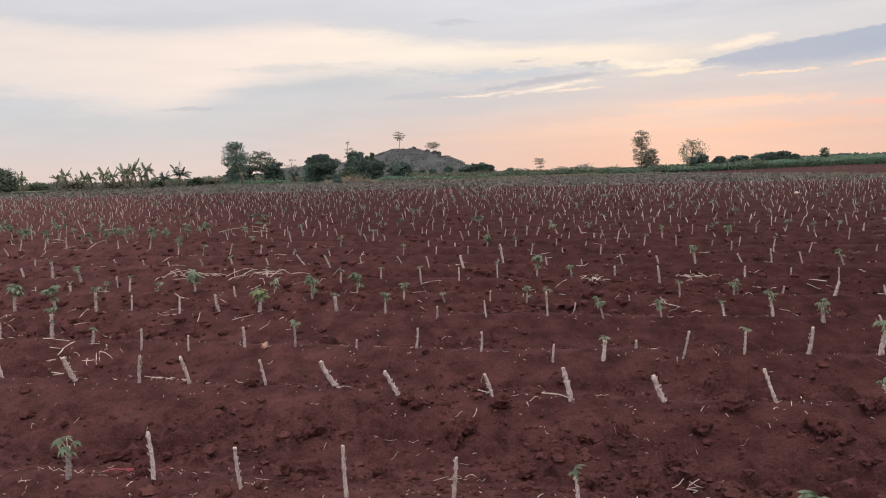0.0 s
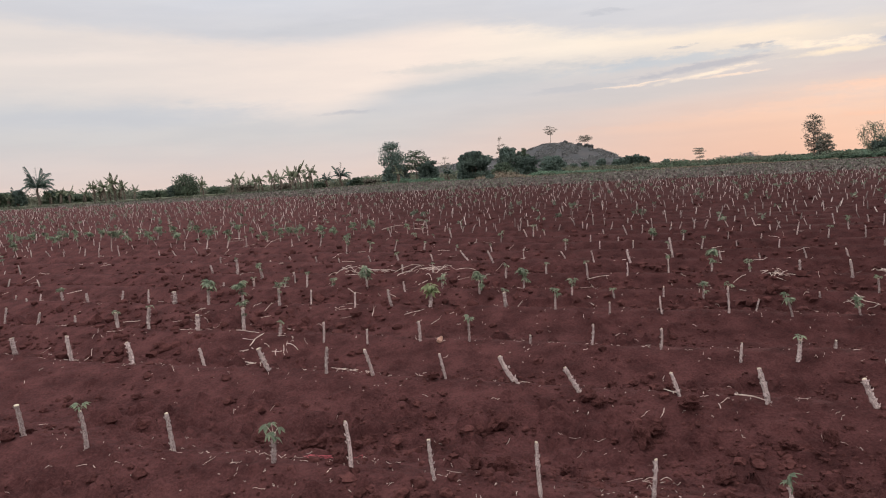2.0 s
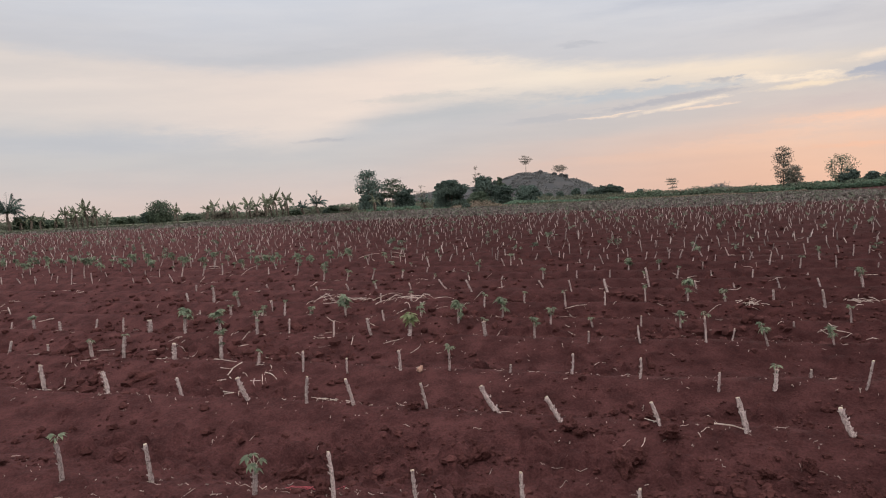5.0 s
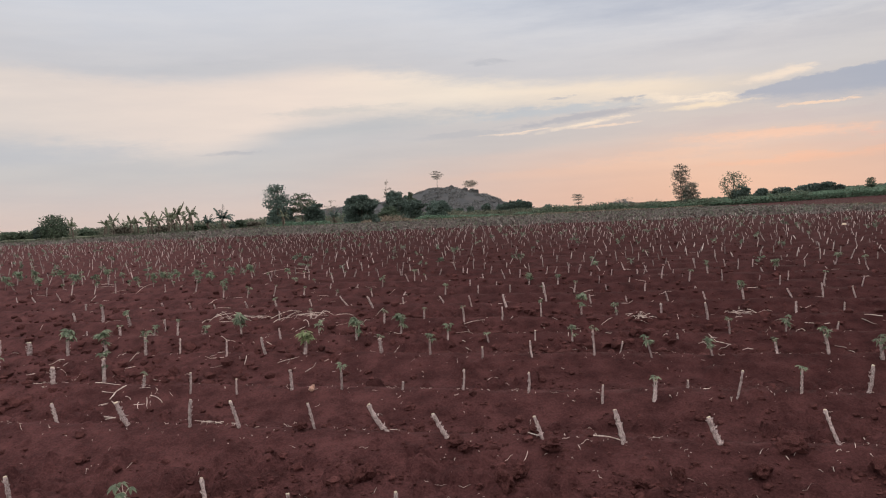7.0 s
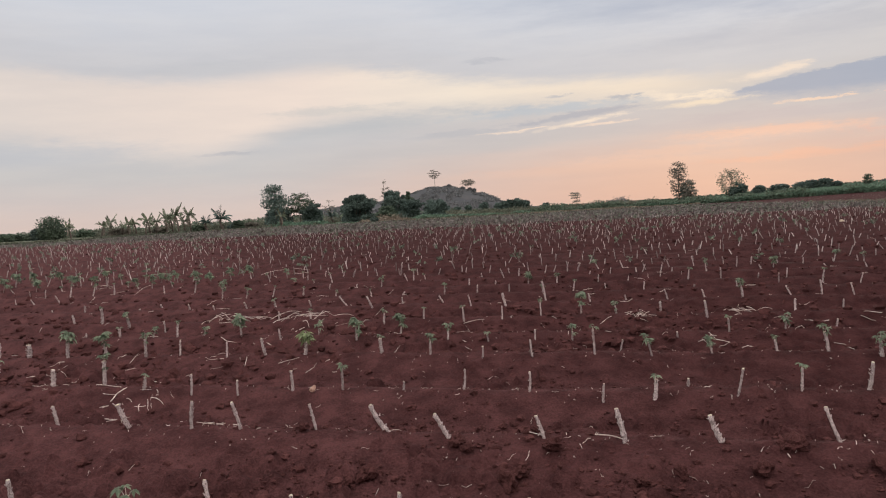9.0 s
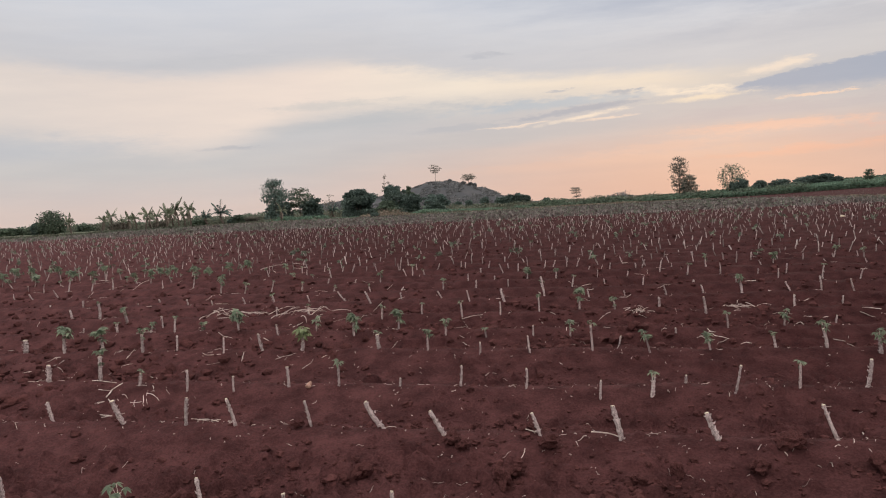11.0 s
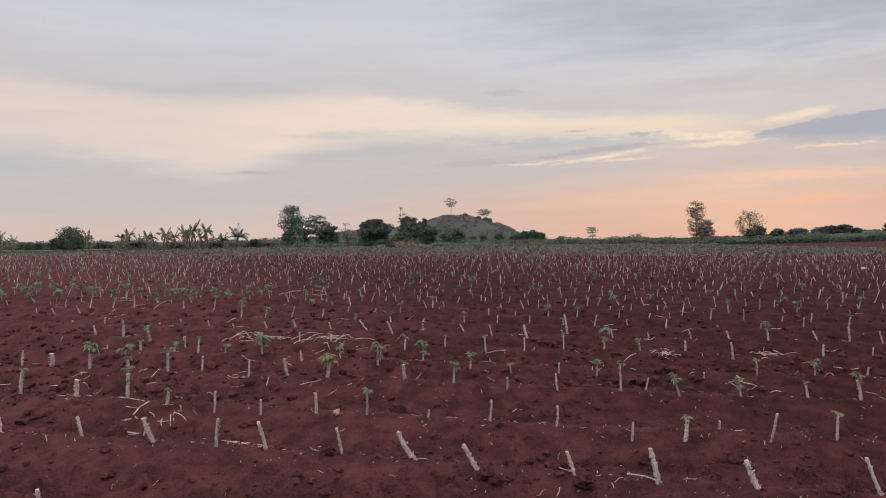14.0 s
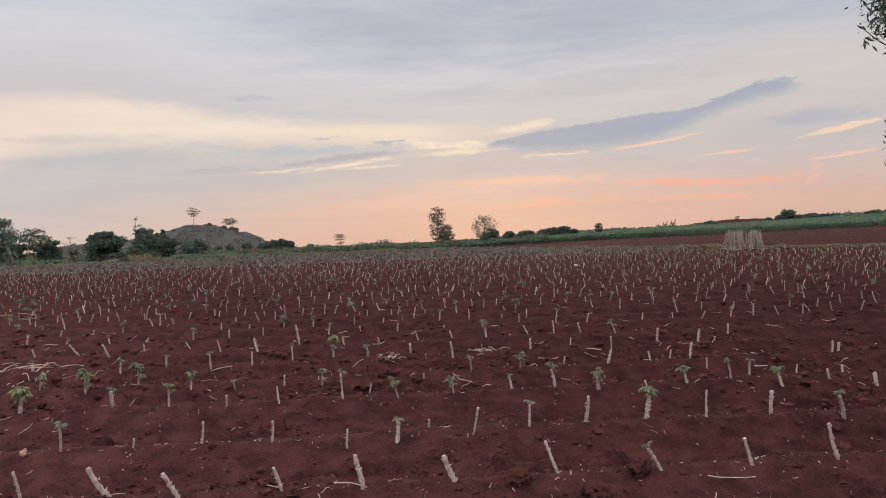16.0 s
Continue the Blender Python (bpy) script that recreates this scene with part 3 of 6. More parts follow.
LEAVES = [make_leaf(k, M_LEAF) for k in range(7)]
YOUNG_LEAVES = [make_leaf(20 + k, M_YOUNG) for k in range(4)]
shoot_shape = Shape()
shoot_shape.tube([(0.008, 0, 0), (0.012, 0.002, 0.05), (0.006, 0, 0.1)], [0.004, 0.003, 0.002], 5)
SHOOT = shoot_shape.mesh("shoot", M_LEAF)
STATE = {
    0: ("bare grey-brown cassava stem cutting stuck in red soil", "bare pale cassava stem cutting leaning on a soil ridge"),
    1: ("cassava stem cutting with a first small green sprout", "leaning cassava cutting with small green sprout"),
    2: ("cassava stem cutting sprouting a few green leaves", "leaning cassava cutting sprouting a few green leaves"),
    3: ("young cassava plant with a leafy green crown on its cutting", "leaning young cassava plant with leafy green crown"),
    5: ("cassava stem cutting with a few hanging green leaves", "leaning cassava cutting with a few hanging green leaves"),
    4: ("cassava cutting with a crown of light yellow-green young leaves", "leaning cassava cutting with light yellow-green young leaves"),
}


def plant_cutting(x, y, height, lean, mm, leafy, near=True):
    """lean: degrees towards the right as seen from the first eye."""
    turn = -math.degrees(math.atan2(x, y))
    tilt = random.uniform(-9, 9)
    top = tagged(new("cassava_cutting"), STATE[leafy][1 if abs(lean) > 11 else 0], "plant cutting", "cassava cuttings in rows")
    top.matrix_basis = pose(x, y, smooth_soil(x, y) - 0.024, 0, 0, turn) @ pose(0, 0, 0, tilt, lean, 0)
    thick = 0.86 * mm / 1000
    bark, cut = random.choice(STEMS)
    stem = part("stem", bark, top, at=pose(0, 0, 0, 0, 0, random.uniform(0, 360)) @ Matrix.Diagonal((thick, thick, (height + 0.012) / 6, 1)))
    if math.hypot(x, y) < 11:
        part("cut_end", cut, stem, "pale freshly cut end")
    if not leafy:
        return top
    count, size = {1: (3, 0.062), 2: (6, 0.085), 3: (13, 0.118), 4: (14, 0.125), 5: (5, 0.075)}[leafy]
    if not near:
        size *= 1.2
    rise = {1: 0.02, 2: 0.045, 3: 0.075, 4: 0.06, 5: 0.02}[leafy] * random.uniform(0.8, 1.3)
    side, shoot_turn = random.uniform(-0.02, 0.02), random.uniform(0, 360)
    part("shoot", SHOOT, top, "thin green shoot", pose(0, 0, height * 0.88, 0, 0, shoot_turn) @ Matrix.Diagonal((1, 1, (rise + height * 0.12) / 0.1, 1)))
    for k in range(count):
        s = size * random.uniform(0.7, 1.2)
        z = height + rise * random.uniform(0.1, 1.0) if k < count * 0.75 else height * random.uniform(0.6, 0.95)
        at = pose(0, 0, z, 0, 0, 360 * k / count + random.uniform(-35, 35)) @ pose(thick * 0.3, 0, 0, random.uniform(-15, 15), random.uniform(-55, 5), 0)
        part("leaf", random.choice(YOUNG_LEAVES if leafy == 4 else LEAVES), top, at=at @ Matrix.Diagonal((s, s, s, 1)))
    return top


# the rows next to the camera: x, y, height, lean, thickness in mm, how leafy
PLANTED = [
    [(-3.69, 4.01, 0.21, -5, 35, 0), (-3.15, 3.87, 0.23, -4, 31, 1), (-2.58, 3.85, 0.22, -5, 32, 0), (-1.91, 3.7, 0.17, 3, 34, 5), (-1.45, 3.62, 0.24, -3, 26, 0), (-0.99, 3.5, 0.2, -5, 22, 0), (-0.47, 3.36, 0.25, -2, 22, 0), (0.01, 3.28, 0.21, 6, 22, 0), (0.56, 3.24, 0.13, -2, 22, 1), (1.48, 2.95, 0.12, -1, 24, 5)],
    [(-5.62, 6.24, 0.18, -8, 53, 0), (-4.88, 6.04, 0.24, -5, 43, 0), (-4.17, 5.89, 0.2, -8, 44, 0), (-3.47, 5.86, 0.18, -10, 31, 0), (-2.73, 5.52, 0.2, -21, 41, 0), (-2.22, 5.41, 0.2, 4, 30, 0), (-1.83, 5.34, 0.22, -14, 28, 0), (-1.27, 5.26, 0.19, -11, 23, 0), (-0.75, 5.19, 0.22, -31, 41, 0), (-0.32, 5.04, 0.19, -29, 36, 0), (0.3, 4.95, 0.15, -18, 28, 0), (0.63, 5.39, 0.07, 1, 23, 0), (0.8, 4.78, 0.23, -13, 41, 0), (1.38, 4.72, 0.18, -22, 42, 0), (2.05, 4.62, 0.22, -20, 25, 0), (2.69, 4.43, 0.16, -29, 29, 1)],
    [(3.27, 4.29, 0.18, -14, 27, 0), (3.86, 4.2, 0.23, -13, 29, 0)],
    [(-7.55, 7.85, 0.17, 10, 47, 0), (-7.02, 7.71, 0.19, 11, 29, 0), (-6.55, 7.67, 0.15, 14, 36, 0), (-5.97, 7.57, 0.13, -2, 27, 0), (-5.4, 7.5, 0.19, -3, 46, 1), (-4.92, 7.34, 0.23, 5, 43, 1), (-4.25, 7.16, 0.16, 3, 52, 0), (-3.72, 7.13, 0.24, 2, 44, 2), (-3.22, 6.86, 0.11, 9, 30, 1), (-2.7, 6.66, 0.19, 4, 23, 0), (-2.26, 6.61, 0.13, 1, 22, 0), (-1.76, 6.59, 0.17, -2, 31, 0), (-1.3, 6.5, 0.2, 0, 25, 1), (-0.77, 6.45, 0.07, 6, 22, 0), (-0.25, 6.33, 0.17, 6, 22, 0), (0.29, 6.2, 0.16, 3, 23, 0)],
    [(0.85, 5.98, 0.14, 4, 22, 0), (1.24, 5.92, 0.15, 5, 36, 1), (1.53, 6.06, 0.07, 5, 22, 0), (1.84, 5.82, 0.22, 11, 22, 0), (2.31, 5.8, 0.17, 2, 23, 1), (2.79, 5.78, 0.22, 8, 34, 0), (3.29, 5.67, 0.19, 9, 44, 2), (3.76, 5.53, 0.22, 2, 22, 0), (4.29, 5.41, 0.2, 3, 37, 0), (4.8, 5.18, 0.19, -8, 38, 1)],
    [(-9.17, 9.82, 0.18, 17, 51, 0), (-8.52, 9.64, 0.08, 16, 29, 0), (-8.14, 9.69, 0.13, 9, 28, 0), (-7.62, 9.52, 0.17, -7, 45, 2), (-7.01, 9.22, 0.14, -4, 42, 0), (-6.53, 9.25, 0.2, 11, 33, 0), (-6.02, 9.1, 0.21, 3, 31, 0), (-5.49, 8.83, 0.16, 3, 68, 0), (-4.94, 8.7, 0.2, 4, 43, 3), (-4.44, 8.62, 0.17, -6, 41, 3), (-3.92, 8.51, 0.2, 1, 39, 2), (-3.5, 8.45, 0.18, 4, 25, 0), (-2.9, 8.26, 0.17, 3, 23, 0), (-2.45, 8.22, 0.19, -11, 35, 0), (-2, 8.16, 0.15, 5, 47, 4), (-1.14, 8.03, 0.16, -6, 45, 1)],
    [(-0.62, 7.89, 0.15, 0, 26, 2), (-0.08, 7.63, 0.14, 2, 22, 0), (0.42, 7.59, 0.17, -6, 22, 0), (1.02, 7.5, 0.26, -2, 25, 1), (1.56, 7.42, 0.14, -13, 22, 2), (2.12, 7.37, 0.08, -8, 22, 2), (2.72, 7.34, 0.12, -8, 26, 1), (3.13, 7.19, 0.18, -9, 32, 2), (3.51, 6.98, 0.14, -5, 43, 2), (3.96, 6.78, 0.14, -16, 22, 0), (4.44, 6.87, 0.12, -12, 33, 2), (4.91, 6.81, 0.18, -7, 22, 1), (5.32, 6.55, 0.13, -15, 35, 2), (5.86, 6.52, 0.1, -11, 30, 0), (6.19, 6.26, 0.13, -7, 43, 0), (6.46, 6.98, 0.16, -7, 33, 0)],
    [(-5.67, 10.49, 0.12, 8, 26, 0), (-5.13, 10.39, 0.18, 2, 42, 1), (-4.62, 10.3, 0.14, 15, 33, 2), (-4.18, 10.08, 0.21, 4, 31, 1), (-3.88, 10.27, 0.14, 4, 32, 2), (-3.17, 9.67, 0.13, -3, 29, 3), (-2.6, 9.45, 0.15, -7, 27, 0), (-2.19, 9.77, 0.12, 3, 22, 2), (-1.61, 9.24, 0.17, 0, 33, 3), (-1.07, 9.31, 0.13, 2, 26, 3), (-0.48, 8.96, 0.13, 2, 24, 2), (-0, 8.84, 0.09, -11, 24, 1), (0.53, 8.72, 0.14, 1, 22, 0), (0.94, 8.61, 0.13, 1, 23, 2), (1.39, 8.24, 0.18, 12, 22, 0), (2.06, 8.43, 0.11, 0, 23, 0)],
    [(2.64, 8.48, 0.15, -3, 24, 1), (3.21, 8.38, 0.1, 3, 22, 2), (3.8, 8.52, 0.14, 11, 22, 0), (4.24, 8.21, 0.16, 14, 39, 0), (4.77, 8.15, 0.11, -12, 26, 0), (5.09, 8.26, 0.13, 7, 22, 0), (5.28, 7.79, 0.13, 2, 22, 0), (5.35, 8.23, 0.21, 5, 34, 0), (5.58, 7.43, 0.21, 3, 32, 1), (6.22, 7.44, 0.1, 5, 22, 0), (7.05, 7.82, 0.15, 4, 30, 0)],
    [(-6.49, 11.75, 0.15, -10, 41, 0), (-5.93, 11.52, 0.23, -1, 48, 1), (-5.37, 11.24, 0.17, -11, 46, 2), (-4.73, 11, 0.17, -1, 26, 0), (-3.01, 10.95, 0.14, 0, 25, 0), (-2.6, 11.1, 0.15, 6, 25, 1), (-1.42, 10.48, 0.16, 2, 30, 1), (-0.87, 10.54, 0.13, 2, 30, 1), (-0.31, 10.27, 0.19, -3, 29, 1), (0.2, 10.17, 0.18, 1, 22, 0), (0.72, 10.17, 0.18, -1, 22, 1), (1.26, 10.23, 0.19, 1, 29, 3), (1.73, 10.3, 0.15, -2, 30, 2), (2.26, 10.03, 0.17, 0, 37, 0), (2.76, 9.68, 0.22, -7, 36, 0), (3.86, 9.71, 0.16, -1, 30, 0)],
    [(4.4, 9.61, 0.14, 2, 22, 0), (4.84, 9.28, 0.17, -1, 22, 0), (6.16, 9.29, 0.18, 6, 40, 0), (6.68, 9.66, 0.15, -1, 34, 0), (7.69, 8.42, 0.14, 4, 41, 0)],
    [(-8.16, 14.07, 0.14, -7, 39, 0), (-7.66, 14.3, 0.14, 0, 39, 0), (-6.9, 13.7, 0.09, -7, 36, 0), (-6.3, 13.73, 0.15, -11, 36, 0), (-6.02, 14.01, 0.12, -15, 36, 0), (-5.31, 13.5, 0.19, -5, 34, 0), (-4.78, 13.3, 0.18, -8, 33, 0), (-4.03, 12.74, 0.13, -17, 30, 0), (-3.54, 12.78, 0.16, -10, 40, 1), (-2.87, 12.48, 0.13, -14, 29, 0), (-2.24, 12.34, 0.21, -36, 28, 0), (-1.8, 12.1, 0.21, -23, 36, 0), (-1.31, 12.13, 0.12, -6, 27, 0), (-0.65, 11.99, 0.14, -29, 26, 0), (-0.22, 11.75, 0.18, -12, 26, 0), (0.31, 11.63, 0.2, -14, 43, 0)],
    [(0.93, 11.77, 0.32, -8, 35, 0), (1.58, 11.56, 0.13, -10, 25, 0), (2.16, 11.71, 0.14, -14, 26, 0), (2.7, 11.44, 0.16, -15, 26, 0), (3.21, 11.33, 0.13, -14, 26, 0), (3.7, 11.15, 0.18, -8, 34, 2), (4.39, 11.13, 0.17, -26, 26, 0), (4.72, 10.92, 0.21, -5, 26, 0), (5.19, 10.95, 0.2, -14, 27, 0), (5.65, 10.71, 0.16, -19, 27, 2), (6.08, 10.23, 0.21, 4, 44, 0), (7.24, 10.15, 0.17, 2, 28, 0)],
    [(-4.72, 14.89, 0.27, 11, 30, 2), (-3.45, 14.28, 0.25, 12, 30, 1), (-2.79, 14.12, 0.15, 13, 30, 1), (-2.07, 13.94, 0.14, -6, 30, 1), (-1.51, 13.8, 0.13, 32, 26, 0), (-0.73, 13.98, 0.25, 2, 30, 2), (-0.13, 13.73, 0.23, 3, 26, 0), (0.44, 13.5, 0.22, 1, 26, 0), (1.02, 13.53, 0.17, 2, 30, 1), (1.51, 13.14, 0.21, 10, 30, 1), (2.09, 13.17, 0.2, -7, 26, 0), (2.78, 13.45, 0.21, 4, 26, 0), (3.5, 13.08, 0.16, 17, 26, 0), (4.21, 12.98, 0.19, 4, 26, 0), (6.12, 12.75, 0.27, 12, 26, 0)],
    [(7.01, 12.34, 0.24, 8, 26, 0), (-9.13, 16.45, 0.26, 12, 30, 1), (-8.69, 16.57, 0.27, 15, 30, 1), (-7.97, 16.15, 0.23, 1, 30, 1), (-6.78, 15.95, 0.16, -2, 26, 0), (-6.06, 15.76, 0.24, 10, 30, 2), (-5.3, 15.25, 0.26, 5, 30, 3), (-4.21, 14.97, 0.27, 16, 30, 1), (-3.28, 16.04, 0.19, 12, 26, 0), (-0.3, 15.32, 0.23, 4, 26, 0), (0.22, 14.95, 0.16, 6, 26, 0), (0.88, 15.22, 0.18, 4, 30, 3), (1.43, 15.06, 0.2, 4, 30, 2), (2.21, 14.95, 0.2, 7, 26, 0), (2.76, 14.79, 0.18, 8, 26, 0)],
    [(5.02, 14.25, 0.18, 8, 26, 0), (5.05, 13.32, 0.18, 1, 26, 0), (5.67, 13.06, 0.27, 6, 30, 1), (-10.58, 18.77, 0.16, -7, 30, 1), (-9.55, 18.47, 0.27, 1, 30, 3), (-8.65, 18.21, 0.23, 7, 30, 2), (-8.15, 17.79, 0.23, -16, 30, 3), (-7.95, 18.01, 0.27, 5, 30, 3), (-7.33, 17.83, 0.27, -15, 30, 3), (-4.33, 17.5, 0.16, -9, 30, 2), (-3.8, 17.2, 0.17, -13, 30, 1), (-2.7, 16.0, 0.15, 15, 26, 0), (-2.13, 15.84, 0.23, 5, 30, 2), (-1.61, 16.17, 0.16, -21, 26, 0), (-1.47, 16.13, 0.19, 1, 30, 2)],
    [(-1.24, 16.71, 0.23, -10, 30, 1), (-0.0, 16.74, 0.19, -8, 26, 0), (0.43, 15.83, 0.19, -20, 26, 0), (2.23, 16.31, 0.16, 17, 26, 0), (3.07, 15.41, 0.13, -6, 26, 0), (3.42, 14.95, 0.24, 10, 26, 0), (3.8, 15.56, 0.18, 2, 26, 0), (3.88, 14.69, 0.22, 6, 30, 1), (4.48, 14.63, 0.21, -2, 26, 0), (5.43, 15.06, 0.15, -29, 26, 0), (5.61, 14.41, 0.18, 5, 26, 0), (6.81, 15.26, 0.23, -34, 26, 0), (7.33, 14.84, 0.18, -22, 26, 0), (7.61, 14.27, 0.22, 4, 26, 0), (-10.78, 19.74, 0.25, -16, 30, 3)],
    [(-10.28, 19.13, 0.27, -2, 30, 2), (-9.48, 18.89, 0.27, -2, 30, 3), (-7.82, 19.47, 0.16, 13, 30, 1), (-7.12, 18.93, 0.18, -2, 30, 3), (-5.07, 18.01, 0.17, -14, 30, 1), (-4.34, 18.38, 0.19, -2, 30, 1), (-3.78, 18.2, 0.21, 9, 26, 0), (-3.48, 17.52, 0.23, -8, 30, 1), (-3.36, 18.22, 0.2, 13, 30, 1), (-2.76, 18.18, 0.2, 6, 26, 0), (-1.89, 17.61, 0.23, 10, 26, 0), (-0.38, 17.57, 0.17, 6, 26, 0), (0.78, 16.77, 0.2, 5, 26, 0), (1.35, 16.73, 0.19, 12, 26, 0), (1.84, 16.72, 0.2, 8, 26, 0)],
    [(2.69, 16.31, 0.18, 6, 26, 0), (3.38, 16.36, 0.18, 19, 26, 0), (4.61, 15.97, 0.19, -4, 30, 2), (5.24, 16.04, 0.22, 4, 26, 0), (5.91, 15.82, 0.12, 3, 30, 3), (7.12, 15.84, 0.15, 14, 30, 2), (7.64, 15.66, 0.14, -6, 30, 2), (8.17, 15.77, 0.18, 11, 30, 2), (8.79, 15.99, 0.14, 9, 26, 0)],
]
for line in PLANTED:
    for item in line:
        plant_cutting(*item)

# the rows behind them, single cuttings
HEAD = [i for i, c in enumerate(ROW_LINES) if c > 12.5]


def chance_leaf(x, y):
    """How leafy a cutting stands: sprouted patches in the west and in drifts."""
    d = value_noise(np.array(x * 0.16), np.array(y * 0.16), 77)
    patch = 1.0 if -22 < x < -4.5 and 15.6 < y + 0.195 * x < 17.8 else 0.0
    p = 0.09 + 0.2 * max(0.0, float(d) - 0.5) + 0.85 * patch
    if random.random() > p:
        return 0
    return random.choice((1, 1, 2, 2, 3)) if patch < 0.3 else random.choice((2, 3, 3))


for i in HEAD[:4]:
    c = ROW_LINES[i]
    x = -c * 1.1 + random.uniform(0, 0.5)
    while x < c * 0.95:
        y = c + ROW_SLOPE * x + random.gauss(0, 0.07)
        planted = c < 16.5 and -29.5 < math.degrees(math.atan2(x, y)) < 30
        if not planted and random.random() < 0.93:
            plant_cutting(x, y, random.choice((0.11, 0.14, 0.16, 0.18, 0.22)) * random.uniform(0.85, 1.1), random.gauss(0, 13), random.uniform(19, 30), chance_leaf(x, y), False)
        x += random.uniform(0.42, 0.62)


def far_cuttings():
    """All rows farther off, in one mesh each for stems and for leaves."""
    spots = []
    for c in [ROW_LINES[i] for i in HEAD[4:]]:
        x = np.arange(-96, 62, 0.46) + rng.uniform(-0.12, 0.12, len(np.arange(-96, 62, 0.46)))
        y = c + ROW_SLOPE * x + rng.normal(0, 0.08, len(x))
        keep = inside_field(x, y) & (np.abs(np.degrees(np.arctan2(x, y))) < 56) & (rng.random(len(x)) < 0.93)
        spots.append(np.stack([x[keep], y[keep]], 1))
    # the short ends of the near rows, beyond the single cuttings
    for c in ROW_LINES:
        if 3 < c < 20:
            x = np.concatenate([np.arange(-95, -max(c * 1.0, 8), 0.53), np.arange(max(c * 1.0, 8), 58, 0.53)])
            x = x + rng.uniform(-0.12, 0.12, len(x))
            y = c + ROW_SLOPE * x
            keep = inside_field(x, y) & (np.abs(np.degrees(np.arctan2(x, y))) < 75) & (y > 1)
            spots.append(np.stack([x[keep], y[keep]], 1))
    p = np.concatenate(spots)
    n = len(p)
    z = ground_height(p[:, 0], p[:, 1]) - 0.02
    h = rng.choice([0.07, 0.11, 0.14, 0.16, 0.19, 0.23], n) * rng.uniform(0.85, 1.15, n)
    lean = rng.normal(0, 0.24, (n, 2)) * h[:, None]
    rad = rng.uniform(0.010, 0.0165, n)
    ring = np.array([(math.cos(k * 2.094), math.sin(k * 2.094)) for k in range(3)])
    base = np.concatenate([p[:, None, :] + ring[None] * rad[:, None, None], np.repeat(z[:, None, None], 3, 1)], 2)
    top = np.concatenate([(p + lean)[:, None, :] + ring[None] * rad[:, None, None] * 0.85, np.repeat((z + h)[:, None, None], 3, 1)], 2)
    co = np.concatenate([base, top], 1).reshape(-1, 3)
    f = np.array([(0, 1, 4, 3), (1, 2, 5, 4), (2, 0, 3, 5)])
    quads = (f[None] + 6 * np.arange(n)[:, None, None]).reshape(-1, 4)
    caps = np.array([3, 4, 5])[None] + 6 * np.arange(n)[:, None]
    older = (p[:, 1] - ROW_SLOPE * p[:, 0]) > 56.5
    for name, pick, material, label in (("far_cuttings", ~older, M_BARK_FAR, "rows of pale cassava stem cuttings across the red field"),
                                        ("weedy_cuttings", older, M_BARK_OLD, "grey weedy cassava cuttings at the far end of the field")):
        ids = np.nonzero(pick)[0]
        part_co = co.reshape(n, 6, 3)[ids].reshape(-1, 3)
        k = len(ids)
        loops = np.concatenate([quads[:3 * k].ravel(), caps[:k].ravel()]).astype(np.int32)
        me = bpy.data.meshes.new(name)
        me.vertices.add(len(part_co))
        me.vertices.foreach_set("co", part_co.astype(np.float32).ravel())
        me.loops.add(len(loops))
        me.loops.foreach_set("vertex_index", loops)
        starts = np.concatenate([np.arange(3 * k) * 4, 12 * k + np.arange(k) * 3]).astype(np.int32)
        me.polygons.add(len(starts))
        me.polygons.foreach_set("loop_start", starts)
        me.materials.append(material)
        me.update(calc_edges=True)
        tagged(new(name, me), label, "plant cuttings", kind="stuff")
    # leaf tufts on some of them
    d = value_noise(p[:, 0] * 0.12, p[:, 1] * 0.12, 78)
    back = np.clip((np.hypot(p[:, 0], p[:, 1]) - 30) / 60, 0, 1)
    patch = np.exp(-(((p[:, 0] + 15) / 6) ** 2 + ((p[:, 1] + 0.195 * p[:, 0] - 18.6) / 0.8) ** 2))
    leafy = rng.random(n) < 0.12 + 0.25 * np.maximum(0, d - 0.5) + 0.15 * back + 0.75 * patch + 0.05 * older
    tops = np.concatenate([p + lean, (z + h)[:, None]], 1)[leafy]
    big = np.where(rng.random(len(tops)) < 0.3, 14, 6)
    pts = np.repeat(tops, big, 0)
    pts = pts + rng.normal(0, 1, pts.shape) * np.array([0.055, 0.055, 0.04])
    me = quad_cloud(pts, 0.06, rng, "sprouts", M_LEAF_FAR, 0.4)
    tagged(new("far_sprouts", me), "small green leaf tufts on the far cuttings", "leaves", kind="stuff")


far_cuttings()


def field_weeds():
    """Low grey-green weeds over the far end of the field."""
    x, y = rng.uniform(-75, 34, 90000), rng.uniform(40, 96, 90000)
    keep = inside_field(x, y) & (y - ROW_SLOPE * x > 55)
    x, y = x[keep][:32000], y[keep][:32000]
    pts = np.stack([x, y, ground_height(x, y) + rng.uniform(0.02, 0.14, len(x))], 1)
    tagged(new("field_weeds", quad_cloud(pts, 0.11, rng, "field_weeds", M_WEED, 0.3)), "low grey-green weeds between old cuttings", "weeds", kind="stuff")


field_weeds()


